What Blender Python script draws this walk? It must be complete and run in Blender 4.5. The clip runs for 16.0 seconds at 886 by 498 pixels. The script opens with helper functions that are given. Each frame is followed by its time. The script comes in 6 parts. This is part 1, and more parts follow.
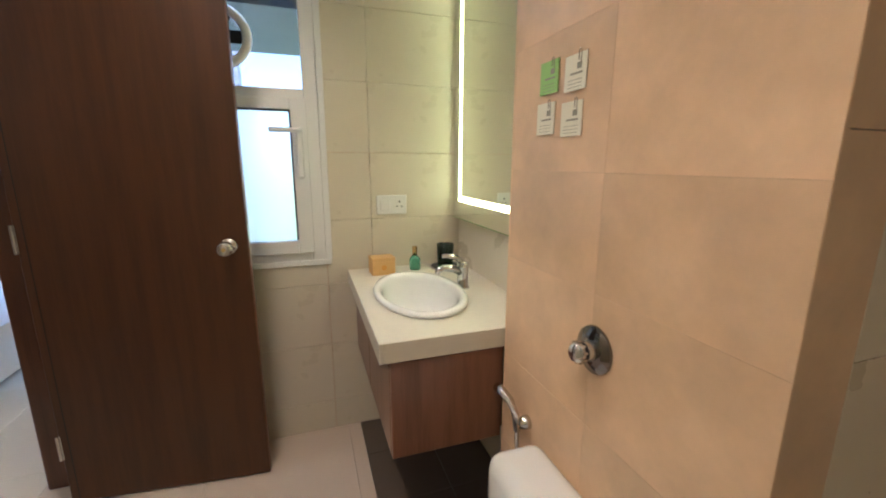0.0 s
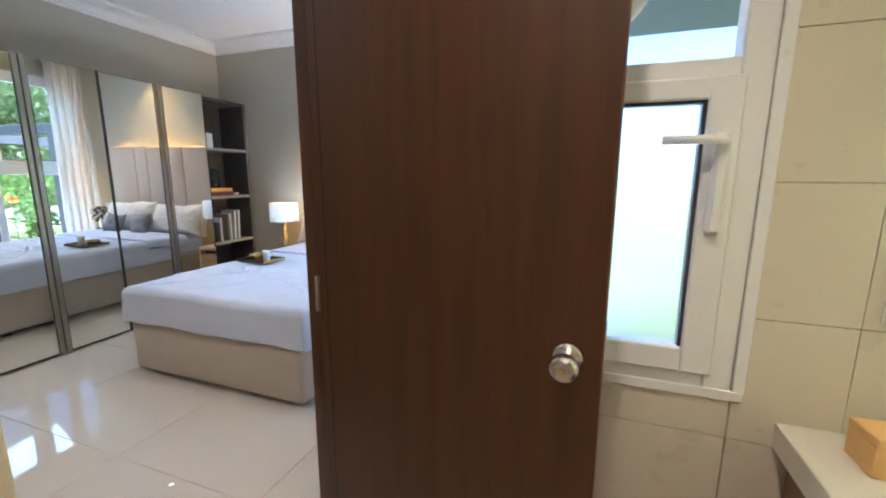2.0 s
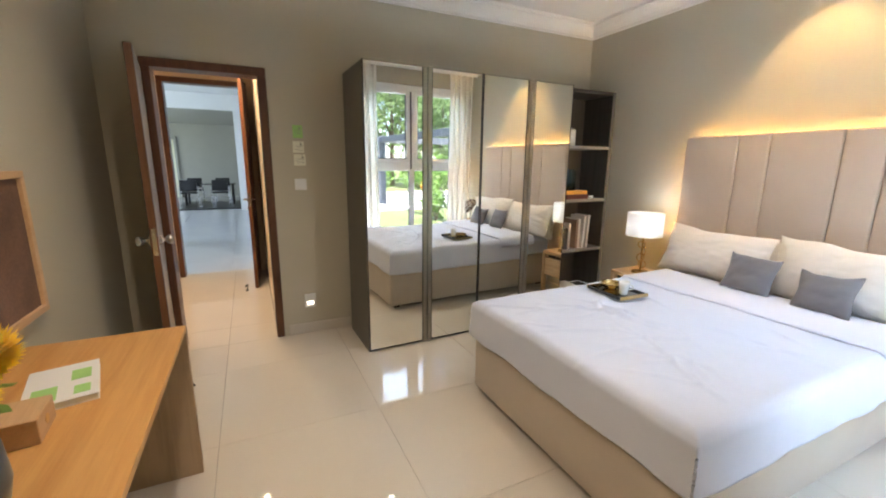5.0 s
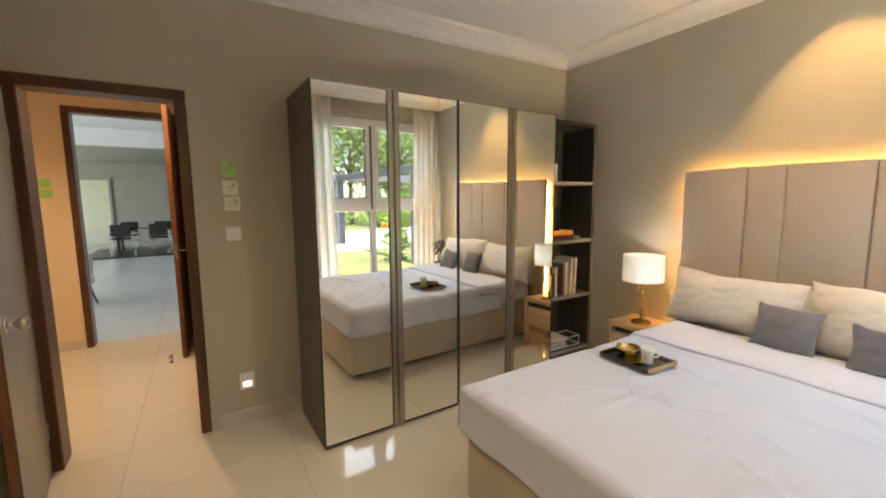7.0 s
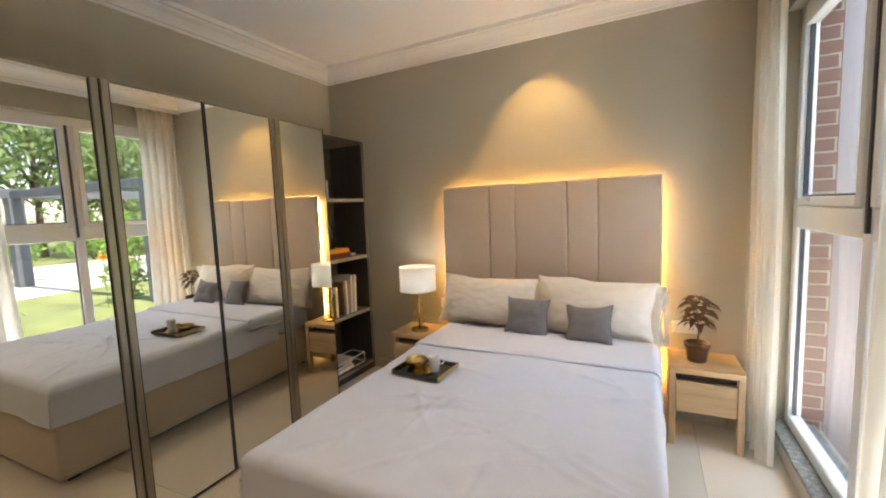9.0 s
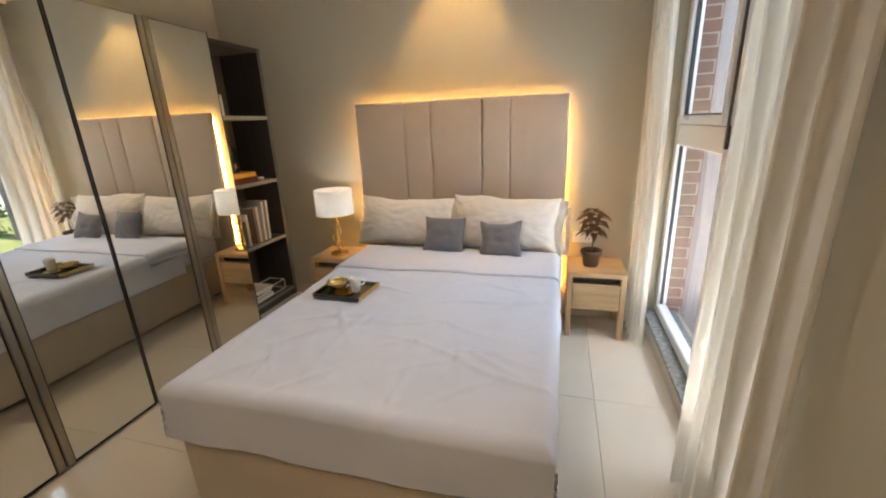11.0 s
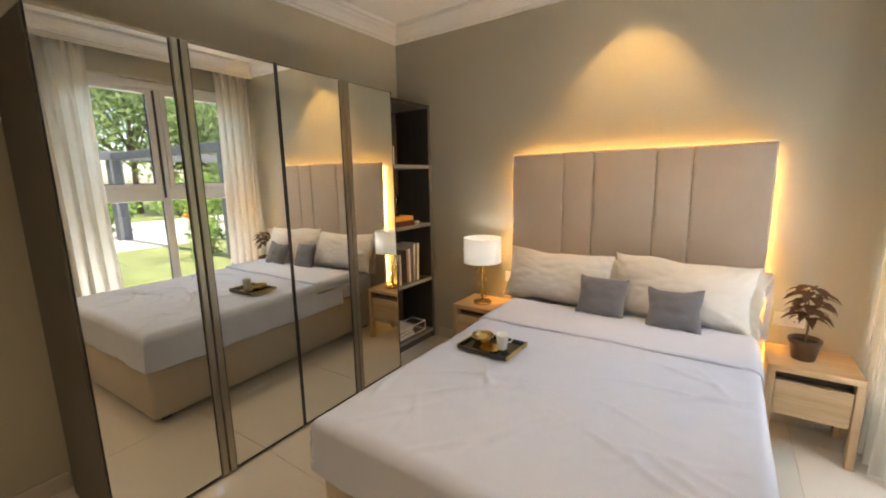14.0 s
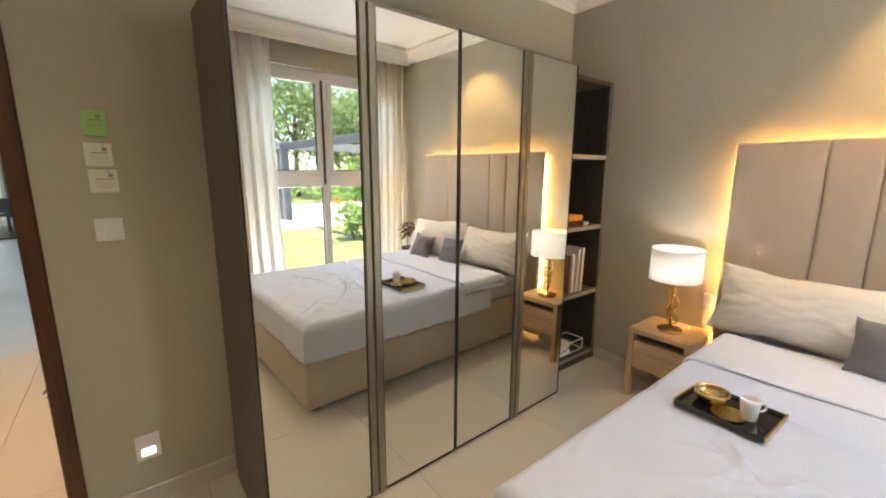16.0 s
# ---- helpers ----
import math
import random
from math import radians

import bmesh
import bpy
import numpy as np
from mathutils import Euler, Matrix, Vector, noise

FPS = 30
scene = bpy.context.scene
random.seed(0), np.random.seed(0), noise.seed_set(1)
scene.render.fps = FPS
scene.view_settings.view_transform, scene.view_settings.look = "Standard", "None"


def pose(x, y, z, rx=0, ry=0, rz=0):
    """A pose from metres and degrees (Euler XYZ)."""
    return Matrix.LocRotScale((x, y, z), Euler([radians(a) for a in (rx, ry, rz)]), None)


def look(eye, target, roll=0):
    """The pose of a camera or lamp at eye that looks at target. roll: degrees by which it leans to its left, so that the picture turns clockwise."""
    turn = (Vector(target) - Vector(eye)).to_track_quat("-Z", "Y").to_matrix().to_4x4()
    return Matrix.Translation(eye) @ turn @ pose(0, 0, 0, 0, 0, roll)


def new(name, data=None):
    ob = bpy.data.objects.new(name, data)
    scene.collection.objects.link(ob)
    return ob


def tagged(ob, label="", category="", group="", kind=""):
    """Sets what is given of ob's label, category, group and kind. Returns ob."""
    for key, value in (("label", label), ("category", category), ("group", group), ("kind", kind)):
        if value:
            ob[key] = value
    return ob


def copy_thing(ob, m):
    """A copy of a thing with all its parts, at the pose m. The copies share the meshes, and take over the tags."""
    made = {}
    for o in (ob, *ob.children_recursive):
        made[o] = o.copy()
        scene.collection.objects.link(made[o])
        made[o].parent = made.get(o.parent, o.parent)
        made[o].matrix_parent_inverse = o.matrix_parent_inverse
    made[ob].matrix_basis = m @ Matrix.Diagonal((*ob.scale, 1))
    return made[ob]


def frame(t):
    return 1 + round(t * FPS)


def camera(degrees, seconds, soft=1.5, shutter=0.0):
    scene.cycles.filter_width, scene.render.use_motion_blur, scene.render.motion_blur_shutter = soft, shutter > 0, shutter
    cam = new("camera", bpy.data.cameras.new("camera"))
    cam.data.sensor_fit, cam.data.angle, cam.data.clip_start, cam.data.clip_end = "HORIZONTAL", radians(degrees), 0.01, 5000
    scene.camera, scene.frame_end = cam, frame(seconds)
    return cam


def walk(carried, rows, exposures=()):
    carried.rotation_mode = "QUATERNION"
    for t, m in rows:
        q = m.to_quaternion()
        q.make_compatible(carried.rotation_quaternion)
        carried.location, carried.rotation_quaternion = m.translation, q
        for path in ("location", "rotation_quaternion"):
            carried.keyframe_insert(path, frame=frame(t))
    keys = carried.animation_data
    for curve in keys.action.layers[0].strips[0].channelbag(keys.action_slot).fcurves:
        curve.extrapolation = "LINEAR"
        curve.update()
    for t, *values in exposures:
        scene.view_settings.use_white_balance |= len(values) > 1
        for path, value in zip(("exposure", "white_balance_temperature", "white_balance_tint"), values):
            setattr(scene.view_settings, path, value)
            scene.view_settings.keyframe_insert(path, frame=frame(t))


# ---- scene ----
cam = camera(95.2, 16.0, 2.0)
PATH = [
    (0, (-0.934, 1.956, 1.307), (-0.308, 3.810, 0.893), 0.2),
    (0.5, (-0.940, 2.064, 1.311), (-0.544, 3.979, 0.890), 1.6),
    (1, (-0.994, 2.320, 1.287), (-0.855, 4.269, 0.860), 2.0),
    (1.5, (-1.104, 2.624, 1.312), (-1.316, 4.580, 0.953), 1.5),
    (2, (-1.196, 2.804, 1.364), (-1.866, 4.655, 1.008), 0.2),
    (2.5, (-1.276, 3.072, 1.346), (-2.429, 4.657, 0.948), -0.6),
    (3, (-1.433, 3.16, 1.38), (-2.837, 4.497, 0.889), 0.3),
    (3.5, (-1.642, 3.217, 1.43), (-3.208, 4.349, 0.915), 0.8),
    (4, (-1.789, 3.239, 1.441), (-3.47, 4.19, 0.922), 0.8),
    (4.2, (-1.823, 3.24, 1.438), (-3.541, 4.135, 0.942), 1.4),
    (6.3, (-2.37, 3.449, 1.545), (-4.123, 4.368, 1.261), 0.0),
    (6.5, (-2.438, 3.443, 1.519), (-4.175, 4.4, 1.255), 0.2),
    (7, (-2.571, 3.514, 1.503), (-4.273, 4.537, 1.264), -0.5),
    (7.5, (-2.719, 3.646, 1.526), (-4.353, 4.777, 1.302), -1.3),
    (8, (-2.77, 3.665, 1.517), (-4.219, 5.029, 1.316), -2.0),
    (8.5, (-2.735, 3.616, 1.54), (-3.911, 5.221, 1.339), -2.5),
    (9, (-2.721, 3.592, 1.531), (-3.628, 5.364, 1.335), -2.3),
    (9.5, (-2.707, 3.576, 1.536), (-3.454, 5.42, 1.332), -2.0),
    (10, (-2.695, 3.568, 1.538), (-3.367, 5.434, 1.276), -2.0),
    (10.2, (-2.686, 3.571, 1.556), (-3.329, 5.435, 1.222), -2.1),
    (12.3, (-2.68, 3.587, 1.457), (-3.149, 5.379, 0.704), -2.7),
    (12.5, (-2.695, 3.594, 1.452), (-3.181, 5.418, 0.792), -2.6),
    (13, (-2.707, 3.588, 1.515), (-3.291, 5.442, 1.046), -1.9),
    (13.5, (-2.745, 3.587, 1.532), (-3.558, 5.378, 1.172), -1.8),
    (14, (-2.855, 3.661, 1.538), (-3.99, 5.272, 1.194), -1.2),
    (14.5, (-2.912, 3.763, 1.540), (-4.36, 5.094, 1.186), 0.0),
    (15, (-3.029, 3.782, 1.524), (-4.66, 4.878, 1.152), 1.0),
    (15.5, (-3.210, 3.770, 1.520), (-4.881, 4.804, 1.142), 1.0),
    (16, (-3.396, 3.768, 1.532), (-4.948, 4.977, 1.158), 0.2),
]
walk(cam, [(t, look(eye, target, roll)) for t, eye, target, roll in PATH],
     [(0.0, 1.85, 4900, 14), (1.0, 1.85, 4950, 14), (1.5, 1.85, 5000, 14), (2.0, 1.95, 4900, 13), (3.0, 2.38, 5700, 15), (4.2, 2.2, 5600, 13), (6.5, 1.86, 7000, 15), (8.0, 1.6, 7000, 15), (10.0, 1.38, 6800, 15), (13.0, 1.42, 6800, 15), (14.5, 1.5, 7300, 16), (15.5, 1.85, 6800, 14), (16.0, 1.95, 6600, 14)])
# ---- exposure and light ----
world = bpy.data.worlds.new("sky")
scene.world = world
world.use_nodes = True
_n = world.node_tree.nodes
_sky = _n.new("ShaderNodeTexSky")
_sky.sky_type, _sky.sun_disc = "NISHITA", False
_sky.sun_elevation, _sky.sun_rotation = radians(56), radians(228)
world.node_tree.links.new(_sky.outputs[0], _n["Background"].inputs[0])
_n["Background"].inputs[1].default_value = 0.15


def lamp(name, kind, m, energy, colour, size=0.05, spot=80, blend=0.3, size_y=None):
    data = bpy.data.lights.new(name, kind)
    data.energy, data.color = energy, colour
    if kind == "AREA":
        data.size = size
        if size_y:
            data.shape, data.size_y = "RECTANGLE", size_y
    elif kind == "SUN":
        data.angle = radians(size)
    else:
        data.shadow_soft_size = size
        if kind == "SPOT":
            data.spot_size, data.spot_blend = radians(spot), blend
    ob = new(name, data)
    ob.matrix_world = m
    return ob


WARM, AMBER, COOL = (1.0, 0.80, 0.55), (1.0, 0.61, 0.22), (0.80, 0.90, 1.0)
lamp("sun", "SUN", look((0, 0, 10), (5.0, 0.2, 0.0)), 5.0, (1.0, 0.95, 0.86), 0.5)
lamp("wall_spot", "SPOT", look((-3.44, 6.29, 2.885), (-3.44, 6.60, 1.919)), 17, AMBER, 0.02, 68, 0.5)
DOWNLIGHTS = [(-3.39, 4.79, 13), (-3.39, 3.3, 23)]
CORRIDOR_LIGHTS = [(-6.85, 3.20), (-6.55, 3.20), (-6.8, 1.9)]
BATH_LIGHTS = [(-1.25, 2.1), (-1.30, 3.05)]
for x, y, watts in DOWNLIGHTS:
    lamp("downlight_lamp", "SPOT", look((x, y, 2.885), (x, y, 0)), watts, (1.0, 0.83, 0.61), 0.03, 150, 1.0)
for x, y in CORRIDOR_LIGHTS:
    lamp("corridor_lamp", "SPOT", look((x, y, 2.685), (x, y, 0)), 16, (1.0, 0.72, 0.42), 0.03, 130, 0.8)
for x, y in BATH_LIGHTS:
    lamp("bath_lamp", "SPOT", look((x, y, 2.58), (x, y, 0)), 15, (1.0, 0.73, 0.44), 0.05, 116, 0.7)
lamp("table_lamp_bulb", "POINT", pose(-4.48, 6.53, 0.95), 1.35, (0.95, 0.97, 1.0), 0.03)
# added lamp above the window head, out of view, boosting the sky's light
lamp("window_sky_fill", "AREA", look((-0.95, 5.5, 3.5), (-3.3, 5.5, 0.5)), 62, (0.64, 0.82, 1.0), 2.6, size_y=1.9)
# added unseen lamp below the sill, imitating bounce from sunlit ground
lamp("window_bounce_fill", "AREA", look((-1.62, 5.80, -0.04), (-4.4, 5.2, 2.3)), 23, (0.90, 0.95, 1.0), 1.2, size_y=0.22)
lamp("hall_daylight", "AREA", look((-12.0, -2.9, 1.6), (-12.0, 3.0, 1.2)), 58, COOL, 5.0, size_y=2.4)
lamp("dining_daylight", "AREA", look((-19.0, -2.9, 1.4), (-19.0, 3.0, 1.2)), 24, (0.95, 1.0, 0.9), 3.0, size_y=2.0)

# ---- materials ----


def shader(name):
    m = bpy.data.materials.new(name)
    m.use_nodes = True
    nt = m.node_tree
    return m, nt, nt.nodes["Principled BSDF"]


def coords(nt, scale=(1, 1, 1), kind="Object"):
    tc, mp = nt.nodes.new("ShaderNodeTexCoord"), nt.nodes.new("ShaderNodeMapping")
    mp.inputs["Scale"].default_value = scale
    nt.links.new(tc.outputs[kind], mp.inputs[0])
    return mp.outputs[0]


def noise_tex(nt, vec, scale, detail=4.0, rough=0.55):
    n = nt.nodes.new("ShaderNodeTexNoise")
    n.inputs["Scale"].default_value, n.inputs["Detail"].default_value, n.inputs["Roughness"].default_value = scale, detail, rough
    nt.links.new(vec, n.inputs["Vector"])
    return n.outputs["Fac"]


def ramp(nt, fac, stops):
    r = nt.nodes.new("ShaderNodeValToRGB")
    e = r.color_ramp.elements
    while len(e) < len(stops):
        e.new(0.5)
    for el, (p, c) in zip(e, stops):
        el.position, el.color = p, (*c, 1)
    nt.links.new(fac, r.inputs[0])
    return r.outputs[0]


def bump(nt, bsdf, height, strength, distance=0.01):
    b = nt.nodes.new("ShaderNodeBump")
    b.inputs["Strength"].default_value, b.inputs["Distance"].default_value = strength, distance
    nt.links.new(height, b.inputs["Height"])
    nt.links.new(b.outputs[0], bsdf.inputs["Normal"])


def mat(name, colour, rough=0.5, metal=0.0, var=0.07, scale=3.0, relief=0.0, fine=80.0, coat=0.0, sheen=0.0, vary_rough=0.08, stretch=(1, 1, 1)):
    """Base colour with slow patches and fine grain, uneven gloss and a little relief."""
    m, nt, p = shader(name)
    v = coords(nt, stretch)
    slow, quick = noise_tex(nt, v, scale, 5), noise_tex(nt, v, fine, 3)
    add = nt.nodes.new("ShaderNodeMath")
    add.operation = "MULTIPLY_ADD"
    nt.links.new(quick, add.inputs[0])
    add.inputs[1].default_value = 0.4
    nt.links.new(slow, add.inputs[2])
    lo, hi = [c * (1 - var) for c in colour], [min(1, c * (1 + var)) for c in colour]
    nt.links.new(ramp(nt, add.outputs[0], [(0.45, lo), (0.95, hi)]), p.inputs["Base Color"])
    mr = nt.nodes.new("ShaderNodeMapRange")
    mr.inputs["To Min"].default_value, mr.inputs["To Max"].default_value = max(0, rough - vary_rough), min(1, rough + vary_rough)
    nt.links.new(slow, mr.inputs["Value"])
    nt.links.new(mr.outputs[0], p.inputs["Roughness"])
    p.inputs["Metallic"].default_value = metal
    p.inputs["Coat Weight"].default_value = coat
    p.inputs["Sheen Weight"].default_value = sheen
    if relief:
        bump(nt, p, quick, relief, 0.004)
    return m


def wood(name, dark, light, rough=0.4, along="z", scale=1.0, coat=0.0):
    m, nt, p = shader(name)
    s = [22 * scale] * 3
    s["xyz".index(along)] = 1.3 * scale
    v = coords(nt, s)
    grain, pore = noise_tex(nt, v, 1.0, 6, 0.65), noise_tex(nt, v, 7.0, 3)
    s2 = [2.2 * scale] * 3
    s2["xyz".index(along)] = 0.5 * scale
    broad = noise_tex(nt, coords(nt, s2), 1.0, 3)
    mix = nt.nodes.new("ShaderNodeMath")
    mix.operation = "MULTIPLY_ADD"
    nt.links.new(pore, mix.inputs[0])
    mix.inputs[1].default_value = 0.3
    nt.links.new(grain, mix.inputs[2])
    mix2 = nt.nodes.new("ShaderNodeMath")
    mix2.operation = "MULTIPLY_ADD"
    nt.links.new(broad, mix2.inputs[0])
    mix2.inputs[1].default_value = 0.5
    nt.links.new(mix.outputs[0], mix2.inputs[2])
    nt.links.new(ramp(nt, mix2.outputs[0], [(0.6, dark), (1.15, light)]), p.inputs["Base Color"])
    p.inputs["Roughness"].default_value, p.inputs["Coat Weight"].default_value = rough, coat
    bump(nt, p, mix.outputs[0], 0.12, 0.002)
    return m


def tile(name, colour, rough, var=0.05, vein=0.0, scale=1.6):
    """Glazed tile: each piece a little different, with clouds and faint veins."""
    m, nt, p = shader(name)
    info = nt.nodes.new("ShaderNodeObjectInfo")
    v = coords(nt)
    off = nt.nodes.new("ShaderNodeVectorMath")
    off.operation = "ADD"
    nt.links.new(v, off.inputs[0])
    sc = nt.nodes.new("ShaderNodeVectorMath")
    sc.operation = "SCALE"
    sc.inputs[0].default_value = (17, 31, 53)
    nt.links.new(info.outputs["Random"], sc.inputs["Scale"])
    nt.links.new(sc.outputs[0], off.inputs[1])
    slow = noise_tex(nt, off.outputs[0], scale, 6, 0.6)
    tint = nt.nodes.new("ShaderNodeMath")
    tint.operation = "MULTIPLY_ADD"
    nt.links.new(info.outputs["Random"], tint.inputs[0])
    tint.inputs[1].default_value = 0.10
    nt.links.new(slow, tint.inputs[2])
    lo, hi = [c * (1 - var) for c in colour], [min(1, c * (1 + var)) for c in colour]
    nt.links.new(ramp(nt, tint.outputs[0], [(0.15, lo), (0.95, hi)]), p.inputs["Base Color"])
    mr = nt.nodes.new("ShaderNodeMapRange")
    mr.inputs["To Min"].default_value, mr.inputs["To Max"].default_value = rough * 0.88, rough * 1.12
    nt.links.new(noise_tex(nt, v, 5, 4), mr.inputs["Value"])
    nt.links.new(mr.outputs[0], p.inputs["Roughness"])
    if vein:
        bump(nt, p, noise_tex(nt, v, 30, 4), vein, 0.003)
    return m


def glow(name, colour, strength):
    m, nt, p = shader(name)
    p.inputs["Base Color"].default_value = (*colour, 1)
    p.inputs["Emission Color"].default_value = (*colour, 1)
    p.inputs["Emission Strength"].default_value = strength
    return m


def clear(name, colour=(1, 1, 1), rough=0.0, ior=1.45):
    m, nt, p = shader(name)
    p.inputs["Base Color"].default_value = (*colour, 1)
    p.inputs["Transmission Weight"].default_value = 1.0
    p.inputs["Roughness"].default_value, p.inputs["IOR"].default_value = rough, ior
    return m


def cloth(name, colour, through_light=0.0, weave=900.0, var=0.05, rough=0.9, relief=0.15):
    m, nt, p = shader(name)
    v = coords(nt)
    slow, quick = noise_tex(nt, v, 3, 4), noise_tex(nt, v, weave, 2)
    lo, hi = [c * (1 - var) for c in colour], [min(1, c * (1 + var)) for c in colour]
    col = ramp(nt, slow, [(0.3, lo), (0.7, hi)])
    nt.links.new(col, p.inputs["Base Color"])
    p.inputs["Roughness"].default_value, p.inputs["Sheen Weight"].default_value = rough, 0.25
    bump(nt, p, quick, relief, 0.002)
    if through_light:
        tr, mx = nt.nodes.new("ShaderNodeBsdfTranslucent"), nt.nodes.new("ShaderNodeMixShader")
        nt.links.new(col, tr.inputs[0])
        mx.inputs[0].default_value = through_light
        nt.links.new(p.outputs[0], mx.inputs[1])
        nt.links.new(tr.outputs[0], mx.inputs[2])
        nt.links.new(mx.outputs[0], nt.nodes["Material Output"].inputs[0])
    return m


PAINT = mat("greige_paint", (0.47, 0.43, 0.33), 0.75, var=0.03, scale=1.2, relief=0.05, fine=220)
WHITE_PAINT = mat("white_ceiling_paint", (0.80, 0.78, 0.74), 0.8, var=0.02, scale=1.0, relief=0.04, fine=200)
PEACH_PAINT = mat("peach_paint", (0.72, 0.58, 0.42), 0.75, var=0.03, relief=0.04, fine=200)
HALL_PAINT = mat("hall_white_paint", (0.74, 0.75, 0.75), 0.8, var=0.02)
DINING_PAINT = mat("dining_grey_paint", (0.40, 0.40, 0.365), 0.8, var=0.03)
FLOOR_TILE = tile("polished_cream_tile", (0.62, 0.56, 0.47), 0.03, 0.05, 0.0, 1.4)
HALL_TILE = tile("hall_grey_tile", (0.55, 0.56, 0.57), 0.25, 0.06)
GROUT = mat("grey_grout", (0.30, 0.26, 0.21), 0.9)
FLOOR_TILE.node_tree.nodes["Principled BSDF"].inputs["Specular IOR Level"].default_value = 0.24
BATH_TILE = tile("ivory_wall_tile", (0.66, 0.60, 0.47), 0.28, 0.03, 0.0, 2.2)
TAN_TILE = tile("tan_marble_tile", (0.70, 0.495, 0.30), 0.3, 0.42, 0.02, 3.2)
BATH_FLOOR = tile("bath_floor_tile", (0.56, 0.46, 0.36), 0.35, 0.08)
DARK_TILE = tile("dark_brown_floor_tile", (0.09, 0.07, 0.055), 0.4, 0.2)
BATH_GROUT = mat("beige_grout", (0.66, 0.48, 0.31), 0.9)
DOOR_WOOD = wood("walnut_door_veneer", (0.040, 0.0135, 0.0037), (0.076, 0.027, 0.0074), 0.46, "z", 1.0, 0.06)
FRAME_WOOD = wood("mahogany_frame", (0.042, 0.0145, 0.007), (0.108, 0.038, 0.015), 0.38, "z", 1.2, 0.2)
LEAF_EDGE = wood("door_edge_wood", (0.085, 0.031, 0.013), (0.17, 0.070, 0.029), 0.4, "z", 1.0)
GREY_LEAF = mat("grey_laminate_door", (0.30, 0.28, 0.27), 0.35, var=0.05)
CABINET_WOOD = wood("vanity_walnut", (0.10, 0.045, 0.025), (0.22, 0.105, 0.06), 0.35, "z", 1.0, 0.15)
OAK = wood("light_oak", (0.42, 0.27, 0.13), (0.62, 0.43, 0.24), 0.45, "x", 1.0)
OAK_UP = wood("light_oak_upright", (0.40, 0.26, 0.13), (0.58, 0.40, 0.23), 0.45, "z", 1.0)
SLOT_SHADE = mat("slot_shade", (0.06, 0.045, 0.03), 0.7)
WARDROBE = mat("grey_brown_laminate", (0.112, 0.103, 0.087), 0.42, var=0.06, scale=2, fine=120, relief=0.03)
SHELF_DARK = wood("dark_shelf_laminate", (0.030, 0.025, 0.020), (0.065, 0.055, 0.045), 0.45, "z")
SHELF_EDGE = mat("grey_shelf_edge", (0.28, 0.26, 0.23), 0.45)
ALU = mat("brushed_bronze_aluminium", (0.36, 0.33, 0.27), 0.32, 0.9, var=0.04, stretch=(1, 1, 0.05))
BLACK_LINE = mat("black_gasket", (0.012, 0.011, 0.010), 0.5)
MIRROR = mat("silvered_mirror", (0.86, 0.87, 0.83), 0.012, 1.0, var=0.004, vary_rough=0.004)
LINEN = cloth("white_bed_linen", (0.63, 0.66, 0.765), 0.0, 700, 0.02)
PILLOW_LINEN = cloth("ivory_pillow_linen", (0.74, 0.69, 0.62), 0.0, 700, 0.03)
BED_FABRIC = cloth("beige_bed_fabric", (0.52, 0.44, 0.34), 0.0, 500, 0.04)
HEAD_FABRIC = cloth("taupe_headboard_fabric", (0.48, 0.395, 0.315), 0.0, 600, 0.05, relief=0.25)
GREY_FABRIC = cloth("grey_cushion_fabric", (0.17, 0.165, 0.175), 0.0, 400, 0.08, relief=0.3)
CURTAIN = cloth("cream_sheer_curtain", (0.79, 0.745, 0.66), 0.42, 800, 0.02, 0.9, 0.03)
UPVC = mat("white_upvc", (0.80, 0.80, 0.79), 0.3, var=0.015)
GASKET = mat("dark_window_gasket", (0.05, 0.05, 0.055), 0.5)
GRANITE = mat("grey_green_granite", (0.20, 0.21, 0.20), 0.25, var=0.5, scale=40, fine=160)
STONE = mat("cream_quartz_counter", (0.68, 0.64, 0.54), 0.30, var=0.02, scale=30, fine=260, vary_rough=0.01)
CERAMIC = mat("white_ceramic", (0.82, 0.82, 0.80), 0.08, var=0.01, coat=0.4)
CHROME = mat("chrome", (0.62, 0.62, 0.63), 0.05, 1.0, var=0.02, vary_rough=0.03)
# chrome with the reflection of a dark room put into its colour
DARK_REFLECTION_CHROME = mat("chrome_with_dark_reflection", (0.20, 0.185, 0.175), 0.06, 1.0, var=0.05)
STEEL = mat("satin_steel", (0.60, 0.58, 0.55), 0.25, 1.0, var=0.04)
BRASS = mat("aged_brass", (0.62, 0.46, 0.20), 0.25, 1.0, var=0.08)
PLASTIC = mat("white_switch_plastic", (0.78, 0.77, 0.74), 0.35, var=0.02)
BLACK = mat("black_plastic", (0.02, 0.02, 0.022), 0.35)
PANE = clear("window_glass")
FROSTED = clear("frosted_glass", (0.9, 0.95, 1.0), 0.35)
BLUE_GLASS = clear("blue_bottle_glass", (0.35, 0.50, 0.58), 0.05)
GREEN_GLASS = clear("dark_green_glass", (0.03, 0.16, 0.06), 0.08)
TEAL_LIQUID = clear("teal_bottle", (0.25, 0.75, 0.62), 0.05)
LED = glow("mirror_led", (1.0, 0.95, 0.40), 3.0)
HEAD_LED = glow("headboard_led", (1.0, 0.58, 0.18), 42.0)
NIGHT_LED = glow("night_light_led", (1.0, 0.86, 0.62), 0.9)
LAMP_DISC = glow("downlight_diffuser", (1.0, 0.86, 0.65), 30.0)
BULB = glow("lamp_bulb", (0.95, 0.97, 1.0), 2.5)
